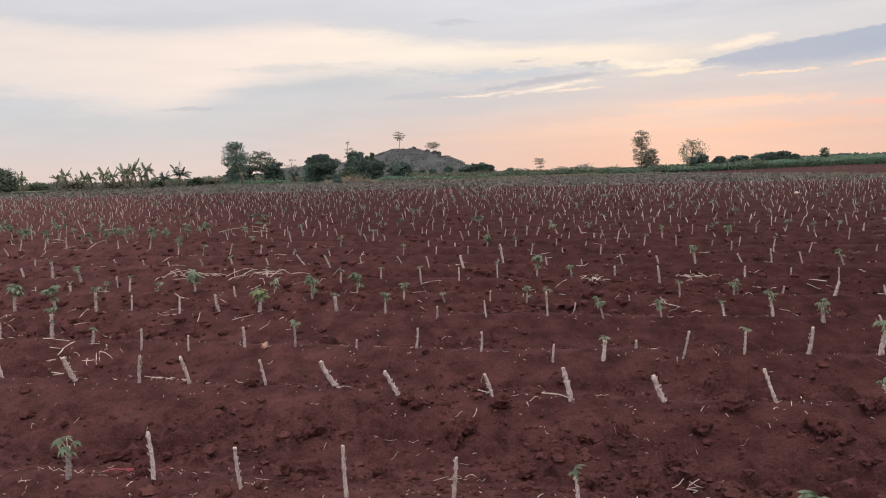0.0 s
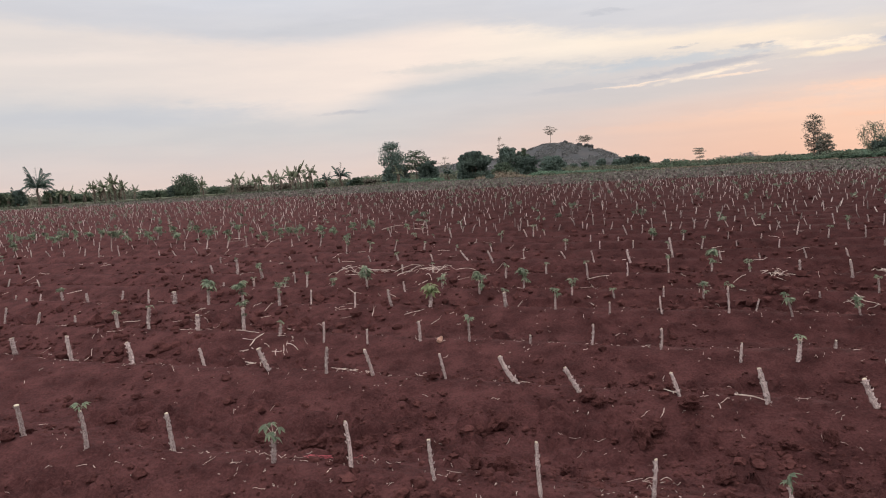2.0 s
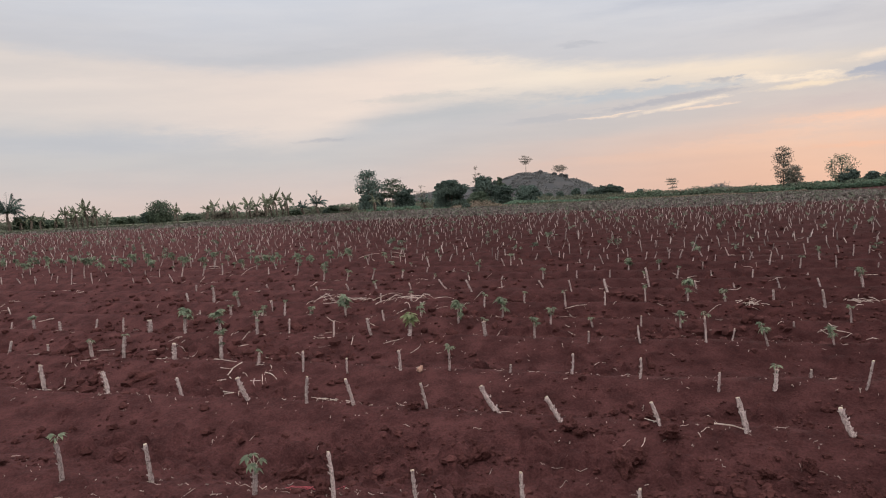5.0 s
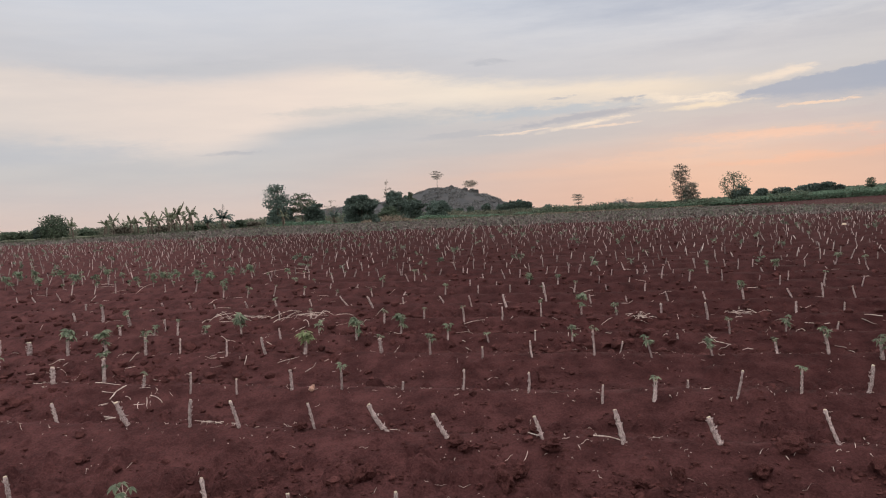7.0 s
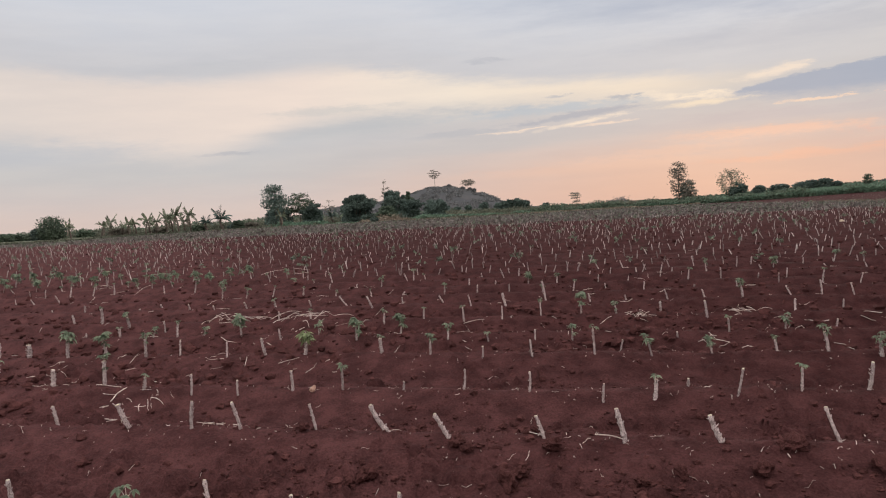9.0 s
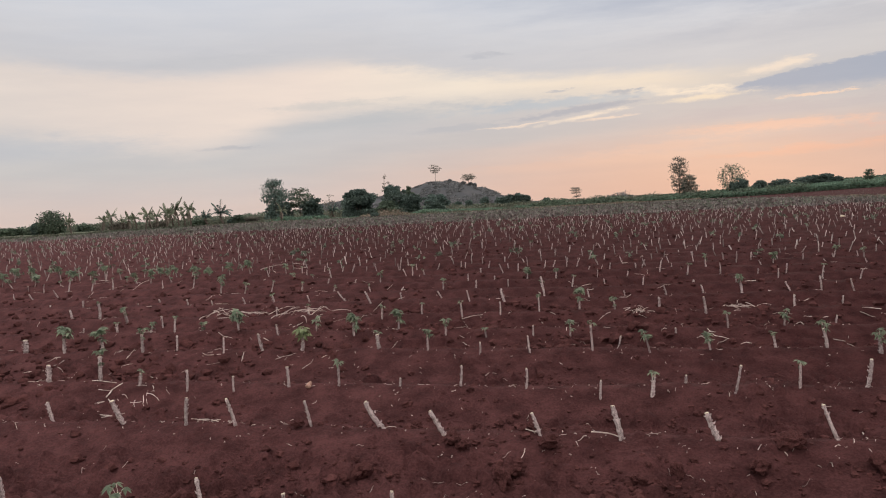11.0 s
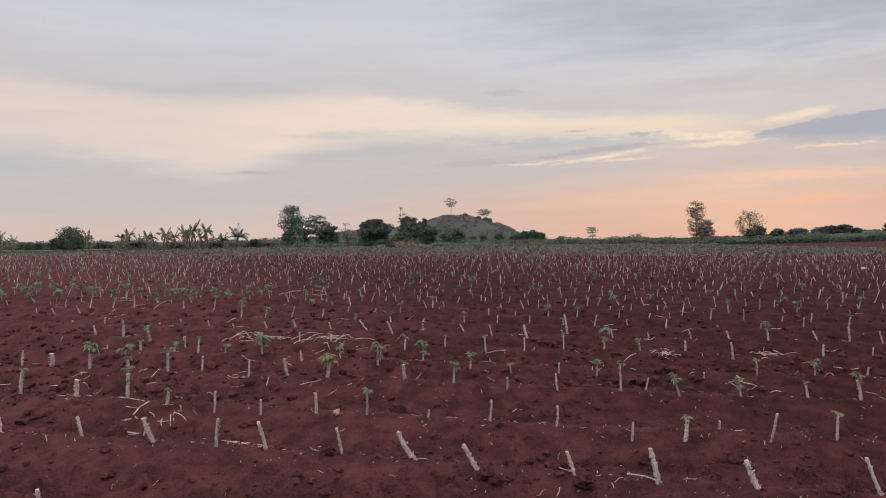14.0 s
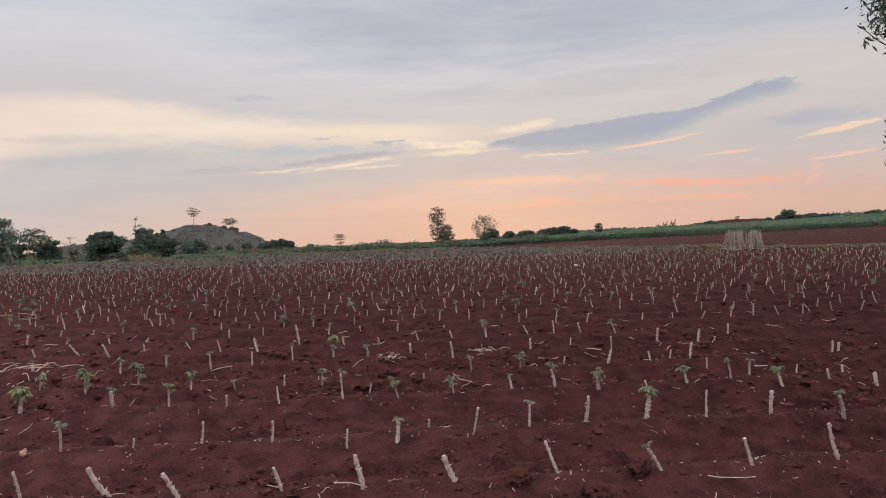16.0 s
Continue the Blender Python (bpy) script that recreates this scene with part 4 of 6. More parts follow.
# ---- soil clods and dry litter ----
def lump_mesh(seed, level, size=1.0):
    """A broken clod of soil: rough, flattened, with facets."""
    r = random.Random(seed)
    base = bmesh.new()
    bmesh.ops.create_icosphere(base, subdivisions=level, radius=1)
    off = Vector((r.uniform(0, 99), r.uniform(0, 99), r.uniform(0, 99)))
    verts = []
    for v in base.verts:
        q = v.co * (0.85 + 0.5 * noise.noise(v.co * 1.3 + off) + 0.38 * noise.noise(v.co * 2.9 + off) + 0.22 * noise.noise(v.co * 6.5 + off))
        verts.append((q.x * size, q.y * size, q.z * 0.7 * size))
    faces = [tuple(v.index for v in f.verts) for f in base.faces]
    base.free()
    return np.array(verts), faces


def scatter_lumps(spots, sizes, name, label, level, seed):
    g_ = np.random.default_rng(seed)
    kinds = [lump_mesh(seed * 50 + k, level) for k in range(8)]
    z = ground_height(spots[:, 0], spots[:, 1])
    s = Shape()
    for (x, y), zz, size in zip(spots, z, sizes):
        verts, faces = kinds[g_.integers(8)]
        a = g_.uniform(0, 6.28)
        c, n = math.cos(a) * size, math.sin(a) * size
        q = np.stack([verts[:, 0] * c - verts[:, 1] * n + x, verts[:, 0] * n + verts[:, 1] * c + y, verts[:, 2] * size + zz + 0.1 * size], 1)
        s.put(q.tolist(), faces)
    return tagged(new(name, s.mesh(name, M_CLOD)), label, "soil clods", kind="stuff")


def flank_spots(n, near, far):
    """Places on the flanks and in the furrows rather than on the crests, in drifts."""
    out = np.zeros((0, 2))
    while len(out) < n:
        a = np.radians(rng.uniform(-46, 52, n * 3))
        r = near * np.exp(rng.uniform(0, math.log(far / near), n * 3))
        x, y = r * np.sin(a), r * np.cos(a)
        u = np.interp(y - ROW_SLOPE * x, ROW_LINES, np.arange(len(ROW_LINES))) % 1
        drift = np.clip(value_noise(x * 1.8, y * 1.8, 91) * 2.0 - 0.4, 0.12, 1)
        keep = rng.random(n * 3) < (0.3 + 0.7 * np.sin(math.pi * u) ** 2) * drift
        out = np.concatenate([out, np.stack([x, y], 1)[keep]])
    return out[:n]


spots = flank_spots(13000, 2.7, 16.0)
scatter_lumps(spots, 0.005 + 0.016 * rng.random(len(spots)) ** 2.5, "soil_crumbs", "fine crumbs of dark red soil on the ridge flanks", 1, 3)
spots = flank_spots(700, 2.7, 16.0)
scatter_lumps(spots, 0.018 + 0.035 * rng.random(len(spots)) ** 3, "soil_clods", "broken dark red soil clods between the rows", 2, 4)

spots = flank_spots(900, 2.7, 9.0)
scatter_lumps(spots, 0.014 + 0.036 * rng.random(len(spots)) ** 2.2, "near_soil_clods", "broken dark red soil clods on the near ridge flanks", 2, 5)
spots = flank_spots(14000, 8.0, 55.0)
scatter_lumps(spots, 0.022 + 0.06 * rng.random(len(spots)) ** 3, "far_soil_clods", "dark red soil clods scattered over the far field", 1, 6)

# the largest clods, one by one: x, y, radius
BIG_CLODS = [(0.03, 4.44, 0.115), (2.53, 4.43, 0.113), (2.16, 4.31, 0.107), (-1.87, 4.19, 0.103), (1.75, 4.57, 0.101), (0.34, 4.78, 0.101), (-0.82, 4.61, 0.099), (1.5, 4.38, 0.09),
             (-0.28, 4.93, 0.089), (1.25, 4.09, 0.084), (-0.69, 3.74, 0.083), (0.9, 3.49, 0.078), (-1.55, 3.76, 0.077), (-0.56, 5.43, 0.073), (0.42, 3.98, 0.072), (-2.28, 4.32, 0.072),
             (2.19, 4.25, 0.071), (1.55, 3.57, 0.071), (0.74, 3.71, 0.07), (0.11, 4.53, 0.069), (1.04, 4.4, 0.068), (-1.36, 5.24, 0.065), (2.25, 4.19, 0.064), (-0.11, 5.2, 0.062),
             (0.27, 5.09, 0.061), (-0.84, 3.81, 0.061), (0.8, 4.35, 0.06), (-0.2, 4.85, 0.059), (-0.39, 3.98, 0.059), (1.01, 3.82, 0.058), (-0.89, 4.74, 0.058), (2.47, 7.6, 0.09),
             (2.6, 7.5, 0.06)]
spots = np.concatenate([np.array([(x, y)]) + rng.normal(0, 1, (9, 2)) * np.array([1.7 * size, 1.3 * size]) for x, y, size in BIG_CLODS])
scatter_lumps(spots, 0.012 + 0.026 * rng.random(len(spots)) ** 2, "broken_clod_pieces", "small pieces of soil broken off larger clods", 2, 8)
clod_meshes = []
for k in range(5):
    verts, faces = lump_mesh(900 + k, 3)
    s = Shape()
    s.put(verts.tolist(), faces)
    clod_meshes.append(s.mesh("soil_clod", M_CLOD))
for k, (x, y, size) in enumerate(BIG_CLODS):
    ob = tagged(new("soil_clod", clod_meshes[k % 5]), "large broken clod of dark red soil", "soil clod", "large soil clods")
    ob.matrix_basis = pose(x, y, smooth_soil(x, y) + 0.30 * size, random.uniform(-20, 20), random.uniform(-20, 20), random.uniform(0, 360)) @ Matrix.Diagonal((0.85 * size, 0.85 * size * random.uniform(0.6, 0.9), 0.85 * size * random.uniform(0.8, 1.1), 1))


def litter(n, seed, near, far, length, width, name, label, crest=0.0):
    """Thin dry stalks lying on the soil, slightly curved."""
    g_ = np.random.default_rng(seed)
    a = np.radians(g_.uniform(-46, 50, n))
    r = near * np.exp(g_.uniform(0, math.log(far / near), n))
    x, y = r * np.sin(a), r * np.cos(a)
    if crest:  # gathered near the ridge lines
        v = y - ROW_SLOPE * x
        lines = np.array(ROW_LINES)
        y = y + (lines[np.abs(lines[None] - v[:, None]).argmin(1)] - v) * g_.uniform(0.5, 1.0, n) + g_.normal(0, crest, n)
    turn, l = g_.uniform(0, 6.28, n), length * g_.uniform(0.25, 1.0, n) ** 1.6
    bow = g_.normal(0, 0.12, n) * l
    q = np.array([-0.5, -0.15, 0.2, 0.5])
    c, m = np.cos(turn)[:, None], np.sin(turn)[:, None]
    px = x[:, None] + c * q * l[:, None] - m * bow[:, None] * (0.25 - q * q)
    py = y[:, None] + m * q * l[:, None] + c * bow[:, None] * (0.25 - q * q)
    pz = ground_height(px, py) + width + g_.uniform(0, 0.012, (n, 4))
    s = Shape()
    for k in range(n):
        w = width * g_.uniform(0.5, 1.25)
        s.tube(list(zip(px[k], py[k], pz[k])), [w, w, w * 0.9, w * 0.5], 4)
    return tagged(new(name, s.mesh(name, M_STRAW)), label, "dry stalks", kind="stuff")


litter(230, 5, 3.0, 9.0, 0.11, 0.0017, "dry_stalk_litter", "pale thin dry stalks scattered over red soil")
litter(800, 15, 3.0, 10.0, 0.028, 0.0021, "dry_chips", "small pale chips of dry stem on red soil", 0.16)
litter(260, 16, 4.0, 11.0, 0.08, 0.0021, "ridge_stalks", "short pale dry stalks gathered along the ridge crests", 0.12)
litter(1150, 6, 8.0, 45.0, 0.27, 0.0036, "far_dry_stalk_litter", "pale dry stalks scattered between the far rows")


# ---- trees and shrubs round the field ----
def limb(s, r, start, way, length, radius, depth, tips):
    path, p, d = [start], Vector(start), Vector(way).normalized()
    for k in range(4):
        d = (d + Vector((r.uniform(-0.25, 0.25), r.uniform(-0.25, 0.25), r.uniform(0.0, 0.2)))).normalized()
        p = p + d * (length / 4)
        path.append(tuple(p))
    s.tube(path, [radius * (1 - 0.16 * k) for k in range(5)], 5)
    if depth == 0:
        tips.append(tuple(p))
        return
    for k in range(3):
        a = r.uniform(0, 6.28)
        side = Vector((math.cos(a), math.sin(a), r.uniform(0.1, 0.7)))
        at = Vector(path[2 + k % 3])
        limb(s, r, tuple(at), d * 0.6 + side, length * r.uniform(0.55, 0.75), radius * 0.5, depth - 1, tips)


def make_tree(name, x, y, height, spread, low, material, label, seed, leaves=3500, leaf=0.16, open_=0.0, category="tree"):
    """spread: crown half width; low: share of the height that is bare trunk; open_: how airy the crown is."""
    r = random.Random(seed)
    g_ = np.random.default_rng(seed)
    base = soil(x, y)
    top = tagged(new(name), label, category)
    top.location = (x, y, base - 0.05)
    s, tips = Shape(), []
    trunk_h = max(height * low, 0.25)
    thick = 0.018 * height + 0.02
    s.tube([(0, 0, -0.1), (r.uniform(-.05, .05) * height, 0, trunk_h * 0.5), (r.uniform(-.05, .05) * height, r.uniform(-.03, .03) * height, trunk_h)], [thick * 1.2, thick, thick * 0.85], 7)
    crown_h = height - trunk_h
    for k in range(6):
        a = k * 1.05 + r.uniform(-0.4, 0.4)
        limb(s, r, (0, 0, trunk_h * r.uniform(0.8, 1.0)), (math.cos(a), math.sin(a), 1.1 * crown_h / (spread + 0.01) * r.uniform(0.4, 1.0)), (0.55 - 0.15 * open_) * math.hypot(spread, crown_h) * r.uniform(0.7, 1), thick * 0.5, 1 if open_ < 0.5 else 2, tips)
    part("trunk", s.mesh("trunk", M_TRUNK), top)
    # clumps: round the limb tips and over an uneven crown
    half = np.array([spread, spread, crown_h / 2])
    mid = np.array([0, 0, trunk_h + crown_h * (0.5 if open_ > 0.3 else 0.47)])
    clumps = [(np.array(t) - mid) / half for t in tips]
    clumps = [c / max(1.0, np.linalg.norm(c) / g_.uniform(0.7, 1.08)) for c in clumps]
    for k in range(int(64 * (1 - 0.75 * open_))):
        u = g_.normal(size=3)
        u /= np.linalg.norm(u)
        clumps.append(u * g_.uniform(0.45, 0.92))
    if open_ < 0.3:  # dense crowns reach down to the ground
        for k in range(14):
            a = g_.uniform(0, 6.28)
            clumps.append(np.array([math.cos(a) * 0.75, math.sin(a) * 0.75, g_.uniform(-0.9, -0.6)]))
    per = int(leaves * (3.0 - 2.3 * open_)) // len(clumps)
    pts = []
    for c in clumps:
        m = g_.uniform(0.10, 0.24) * (1 - 0.2 * open_)
        ways = g_.normal(size=(per, 3))
        ways *= (g_.random(per) ** 0.4 / np.linalg.norm(ways, axis=1))[:, None]
        pts.append((c + ways * 1.5 * m * np.array([1, 1, 0.75])) * half + mid)
    pts = np.concatenate(pts)
    pts[:, 2] = np.maximum(pts[:, 2], 0.08)
    part("crown", quad_cloud(pts, leaf * 0.44, g_, "crown", material), top)
    return top


def airy_tree(name, x, y, height, spread, low, material, label, seed, tiers=8, per=5, clump=0.16, leaves=50, leaf=0.1, flat=0.45, widest=0.5, z=None, category="tree", reach=0.35, gaps=0.15):
    """A tree with a leading stem, side branches in loose tiers and separate puffs of leaves with sky between them.
    low: bare share of the height; widest: where the crown is broadest; clump: puff size as a share of the spread; reach: how steeply branches rise."""
    r = random.Random(seed)
    g_ = np.random.default_rng(seed)
    top = tagged(new(name), label, category)
    top.location = (x, y, (soil(x, y) if z is None else z) - 0.05)
    s, pts = Shape(), []
    thick = 0.011 * height + 0.012
    drift = [Vector((r.uniform(-1, 1), r.uniform(-1, 1), 0)) * (0.03 * height) for k in range(6)]
    stem = [Vector((0, 0, -0.1))] + [drift[k] * (k / 5) + Vector((0, 0, 0.94 * height * (k + 1) / 6)) for k in range(6)]
    s.tube(stem, [thick * (1.25 - 0.16 * k) for k in range(7)], 6)

    def stem_at(h):
        q = min(max(h / (0.94 * height), 0.0), 0.999) * 6
        return stem[int(q)].lerp(stem[int(q) + 1], q - int(q))

    for k in range(tiers):
        share = (k + r.uniform(0.2, 0.8)) / tiers
        h = height * (low + (0.97 - low) * share)
        wide = spread * (math.sin(math.pi * min(1.0, 0.1 + 0.88 * share ** (math.log(0.5) / math.log(widest)))) ** 0.7)
        for q in range(per):
            if r.random() < gaps:
                continue
            a = 6.283 * (q + r.uniform(-0.3, 0.3)) / per + k * 1.3
            l = wide * r.uniform(0.55, 1.0)
            foot = stem_at(h - reach * l)
            tip = Vector((math.cos(a) * l, math.sin(a) * l, h + r.uniform(-0.04, 0.04) * height))
            mid = foot.lerp(tip, 0.5) + Vector((0, 0, 0.10 * l))
            s.tube([foot, mid, tip], [thick * 0.36, thick * 0.26, thick * 0.12], 4)
            for place in ([tip, mid.lerp(tip, 0.4)] if l > 0.5 * spread else [tip]):
                size = spread * clump * r.uniform(0.6, 1.35)
                n = max(6, int(leaves * r.uniform(0.6, 1.4)))
                pts.append(np.clip(g_.normal(size=(n, 3)), -1.8, 1.8) * np.array([size, size, size * flat]) + np.array(place))
    part("trunk", s.mesh("trunk", M_TRUNK), top)
    part("crown", quad_cloud(np.concatenate(pts), leaf, g_, "crown", material), top)
    return top


def blade(s, base, heading, length, width, rise, drop, seed, torn=0.12, slot=0):
    """A long arching leaf, folded along its midrib and torn into broad strips here and there."""
    r = random.Random(seed)
    b = Vector(base)
    out = Vector((math.cos(heading), math.sin(heading), 0))
    side = Vector((-out.y, out.x, 0))
    n, spine = 11, []
    for k in range(n + 1):
        t = k / n
        spine.append(b + out * (length * (t - 0.22 * t * t)) + Vector((0, 0, rise * t - drop * t * t)))
    s.tube(spine, [0.03 * (1 - 0.8 * k / n) + 0.004 for k in range(n + 1)], 4, slot)
    fold = r.uniform(0.15, 0.8)
    for sg in (-1, 1):
        hang = fold
        for k in range(1, n):
            t = k / n
            w = width * math.sin(math.pi * min(t * 0.95 + 0.05, 1)) ** 0.55
            w2 = width * math.sin(math.pi * min((k + 1) / n * 0.95 + 0.05, 1)) ** 0.55
            if r.random() < torn:
                hang = fold + r.uniform(0.0, 0.9)
                continue
            tear = 0.72 if r.random() < 0.3 else 1.0
            a, c = spine[k], spine[k].lerp(spine[k + 1], tear)
            e1 = side * (sg * w) + Vector((0, 0, -w * hang)) + out * (0.2 * w)
            e2 = side * (sg * w2) + Vector((0, 0, -w2 * hang)) + out * (0.2 * w2)
            s.put([a, c, c + e2, a + e1], [(0, 1, 2, 3)], slot)


def make_banana(x, y, height, seed, label="tall banana plant with tattered green leaves"):
    """height: to the tips of the highest leaves."""
    r = random.Random(seed)
    top = tagged(new("banana_plant"), label, "banana plant", "banana plants at the field edge")
    top.location = (x, y, soil(x, y) - 0.05)
    s = Shape()
    h = height * r.uniform(0.55, 0.66)
    lean = r.uniform(-0.12, 0.12) * height
    s.tube([(0, 0, -0.1), (lean * 0.2, 0.02, h * 0.5), (lean, 0.0, h)], [0.11, 0.085, 0.06], 8)
    part("pseudostem", s.mesh("pseudostem", M_TRUNK), top)
    n = r.randint(9, 11)
    for k in range(n):
        s = Shape()
        up = k / (n - 1)
        blade(s, (lean, 0, h * 0.97), k * 2.4 + r.uniform(-0.5, 0.5), height * r.uniform(0.38, 0.58) * (1 - 0.4 * up), height * 0.062, height * (0.22 + 0.36 * up) * r.uniform(0.75, 1.15), height * (0.48 - 0.34 * up), seed * 31 + k)
        part("leaf", s.mesh("leaf", M_BANANA), top)
    for k in range(r.randint(3, 5)):
        s = Shape()
        blade(s, (lean, 0, h * 0.93), r.uniform(0, 6.28), height * 0.13, height * 0.05, height * 0.02, height * 0.42, seed * 57 + k, 0.25)
        part("dead_leaf", s.mesh("dead_leaf", M_DRYLEAF), top, "hanging brown dead leaf")
    return top


def make_palm(x, y, height, seed, fronds=14, label="coconut palm with drooping feathery fronds"):
    r = random.Random(seed)
    top = tagged(new("coconut_palm"), label, "palm tree")
    top.location = (x, y, soil(x, y) - 0.05)
    s = Shape()
    h = height * 0.45
    path = [(0.12 * math.sin(k), 0, h * k / 6 - 0.1) for k in range(7)]
    s.tube(path, [0.2 - 0.015 * k for k in range(7)], 8, 0, None, 0.06)
    part("trunk", s.mesh("trunk", M_TRUNK), top)
    for k in range(fronds):
        s = Shape()
        a = k * 2.4 + r.uniform(-0.3, 0.3)
        up = k / fronds
        out = Vector((math.cos(a), math.sin(a), 0))
        side = Vector((-out.y, out.x, 0))
        L = height * r.uniform(0.36, 0.54)
        slim = 1 - 0.8 * up * r.random()
        spine = [Vector(path[-1]) + out * (slim * L * t * (1 - 0.3 * t * up)) + Vector((0, 0, L * ((0.5 + 1.2 * up) * t - (0.92 - 0.32 * up) * t * t))) for t in [q / 10 for q in range(11)]]
        s.tube(spine, [0.035 * (1 - 0.08 * q) for q in range(11)], 4)
        for q in range(1, 10):
            for half in (0.0, 0.25, 0.5, 0.75):
                p = spine[q].lerp(spine[q + 1], half)
                w = L * 0.21 * math.sin(math.pi * (q + half) / 11.5) ** 0.5
                for sg in (-1, 1):
                    e = side * (sg * w * 0.7) + out * (w * 0.45) + Vector((0, 0, -w * r.uniform(0.15, 0.75)))
                    s.put([p, p + out * 0.07, p + e * 0.6 + out * 0.05, p + e], [(0, 1, 2, 3)])
        part("frond", s.mesh("frond", M_DARK), top)
    return top


def height_for(el_top, r, x, y):
    """Height of a thing at distance r whose tip stands at that angle over the eye's level."""
    return max(0.4, EYE + r * math.tan(radians(el_top)) - float(land(x, y)))


def tree_at(name, az_, r, el_top, half_deg, low, material, label, seed, **more):
    x, y = polar(az_, r)
    return make_tree(name, x, y, height_for(el_top, r, x, y), r * math.tan(radians(half_deg)), low, material, label, seed, **more)


# banana clumps and palms along the west edge: azimuth, distance, angle of the leaf tips over the eye's level
for k, (a, r, e) in enumerate([(-43.2, 94, 0.35), (-42.3, 95, 0.5), (-41.3, 96, 0.42), (-37.7, 96, 0.5), (-37.1, 95, 0.35), (-36.2, 96, 0.3), (-35.6, 96, 0.65), (-35.2, 97, 0.3), (-34.9, 95, 0.8), (-34.6, 97, 0.5), (-34.3, 96, 1.15), (-34.0, 97, 0.45), (-33.7, 95, 0.6), (-33.1, 96, 0.25),
                               (-28.5, 95, 0.4), (-26.6, 95, 0.62), (-26.0, 96, 0.72), (-24.9, 95, 0.6), (-24.4, 96, 0.5), (-23.8, 95, 0.9), (-23.1, 96, 0.68), (-22.4, 95, 0.95), (-22.0, 97, 0.7), (-21.2, 97, 0.5), (-25.3, 97, 0.3), (-23.5, 97, 0.45), (-40.7, 97, 0.3), (-38.3, 97, 0.35), (-41.8, 97, 0.4),
                               (-21.6, 95, 1.2), (-20.8, 96, 1.08), (-14.5, 95, 0.6)]):
    x, y = polar(a, r)
    make_banana(x, y, height_for(e, r, x, y), 40 + k)
for a, r, e, fronds in ((-38.95, 97, 1.75, 30), (-40.2, 98, 0.55, 18), (-18.7, 96, 0.95, 19), (-19.75, 97, 0.5, 13), (-10.75, 104, 0.4, 15)):
    x, y = polar(a, r)
    make_palm(x, y, 1.08 * height_for(e, r, x, y), int(90 + r), fronds)


def airy_at(name, az_, r, el_top, half_deg, low, material, label, seed, **more):
    x, y = polar(az_, r)
    return airy_tree(name, x, y, height_for(el_top, r, x, y), r * math.tan(radians(half_deg)), low, material, label, seed, **more)


airy_at("broad_tree", -14.85, 101, 2.3, 0.95, 0.12, M_DARK, "tall airy green tree behind the field edge", 11, tiers=9, per=7, clump=0.23, leaves=60, leaf=0.12, widest=0.55, gaps=0.28)
airy_at("broad_tree", -13.1, 103, 1.65, 0.85, 0.25, M_MID, "airy green tree behind the field edge", 12, tiers=6, per=6, clump=0.22, leaves=46, leaf=0.12, widest=0.6, gaps=0.3)
tree_at("broad_tree", -14.6, 104, 0.6, 1.1, 0.05, M_DARK, "low dark green tree under a taller airy one", 9, leaves=5000, leaf=0.24)
tree_at("broad_tree", -12.2, 102, 0.83, 0.8, 0.05, M_DARK, "low dark green tree at the field edge", 13, leaves=5500, leaf=0.24)
airy_at("bare_shrub", -10.95, 118, 0.95, 0.55, 0.2, M_OLIVE, "grey half-bare shrub at the field edge", 14, tiers=5, per=5, clump=0.16, leaves=9, leaf=0.09, category="shrub", reach=0.9)
tree_at("mango_tree", -8.8, 100, 1.33, 1.32, 0.04, M_DARK, "dense round dark green mango tree", 15, leaves=11000, leaf=0.22)
tree_at("mango_tree", -9.35, 101, 1.2, 0.75, 0.04, M_DARK, "dense dark green mango tree with a flat top", 10, leaves=5000, leaf=0.22)
tree_at("mango_tree", -6.15, 101, 1.52, 0.95, 0.04, M_DARK, "dense dome-shaped dark green mango tree", 16, leaves=10000, leaf=0.22)
tree_at("shrub", -6.75, 98, 0.38, 0.85, 0.04, M_MID, "rounded olive shrub before a mango tree", 26, leaves=4000, leaf=0.2, open_=0.2, category="shrub")
tree_at("mango_tree", -4.85, 106, 0.78, 0.75, 0.04, M_DARK, "dark green bushy tree between mango trees", 17, leaves=5000, leaf=0.24)
tree_at("broad_tree", -5.05, 140, 1.45, 0.35, 0.05, M_MID, "narrow green tree rising behind the mango trees", 27, leaves=3000, leaf=0.26)
tree_at("mango_tree", -3.1, 101, 0.65, 1.02, 0.04, M_DARK, "dense low dark green mango tree", 18, leaves=9000, leaf=0.22)
airy_at("bare_tree", -6.8, 150, 2.2, 0.34, 0.45, M_OLIVE, "thin nearly leafless tree behind the mango trees", 19, tiers=5, per=3, clump=0.2, leaves=14, leaf=0.12, flat=0.8)
airy_at("small_tree", 7.35, 150, 0.62, 0.46, 0.4, M_OLIVE, "small pale tree with tiered branches on the horizon", 20, tiers=4, per=7, clump=0.2, leaves=20, leaf=0.1, flat=0.3, widest=0.6, reach=0.1, gaps=0.05)
airy_at("tall_tree", 14.6, 133, 2.35, 0.7, 0.12, M_OLIVE, "tall slender airy tree with olive leaves", 21, tiers=13, per=6, clump=0.19, leaves=32, leaf=0.10, flat=0.5, widest=0.66, gaps=0.18)
airy_at("broad_tree", 15.3, 131, 1.0, 0.5, 0.08, M_OLIVE, "bushy tree beside a tall slender one", 22, tiers=7, per=7, clump=0.24, leaves=44, leaf=0.11, widest=0.55, gaps=0.08)
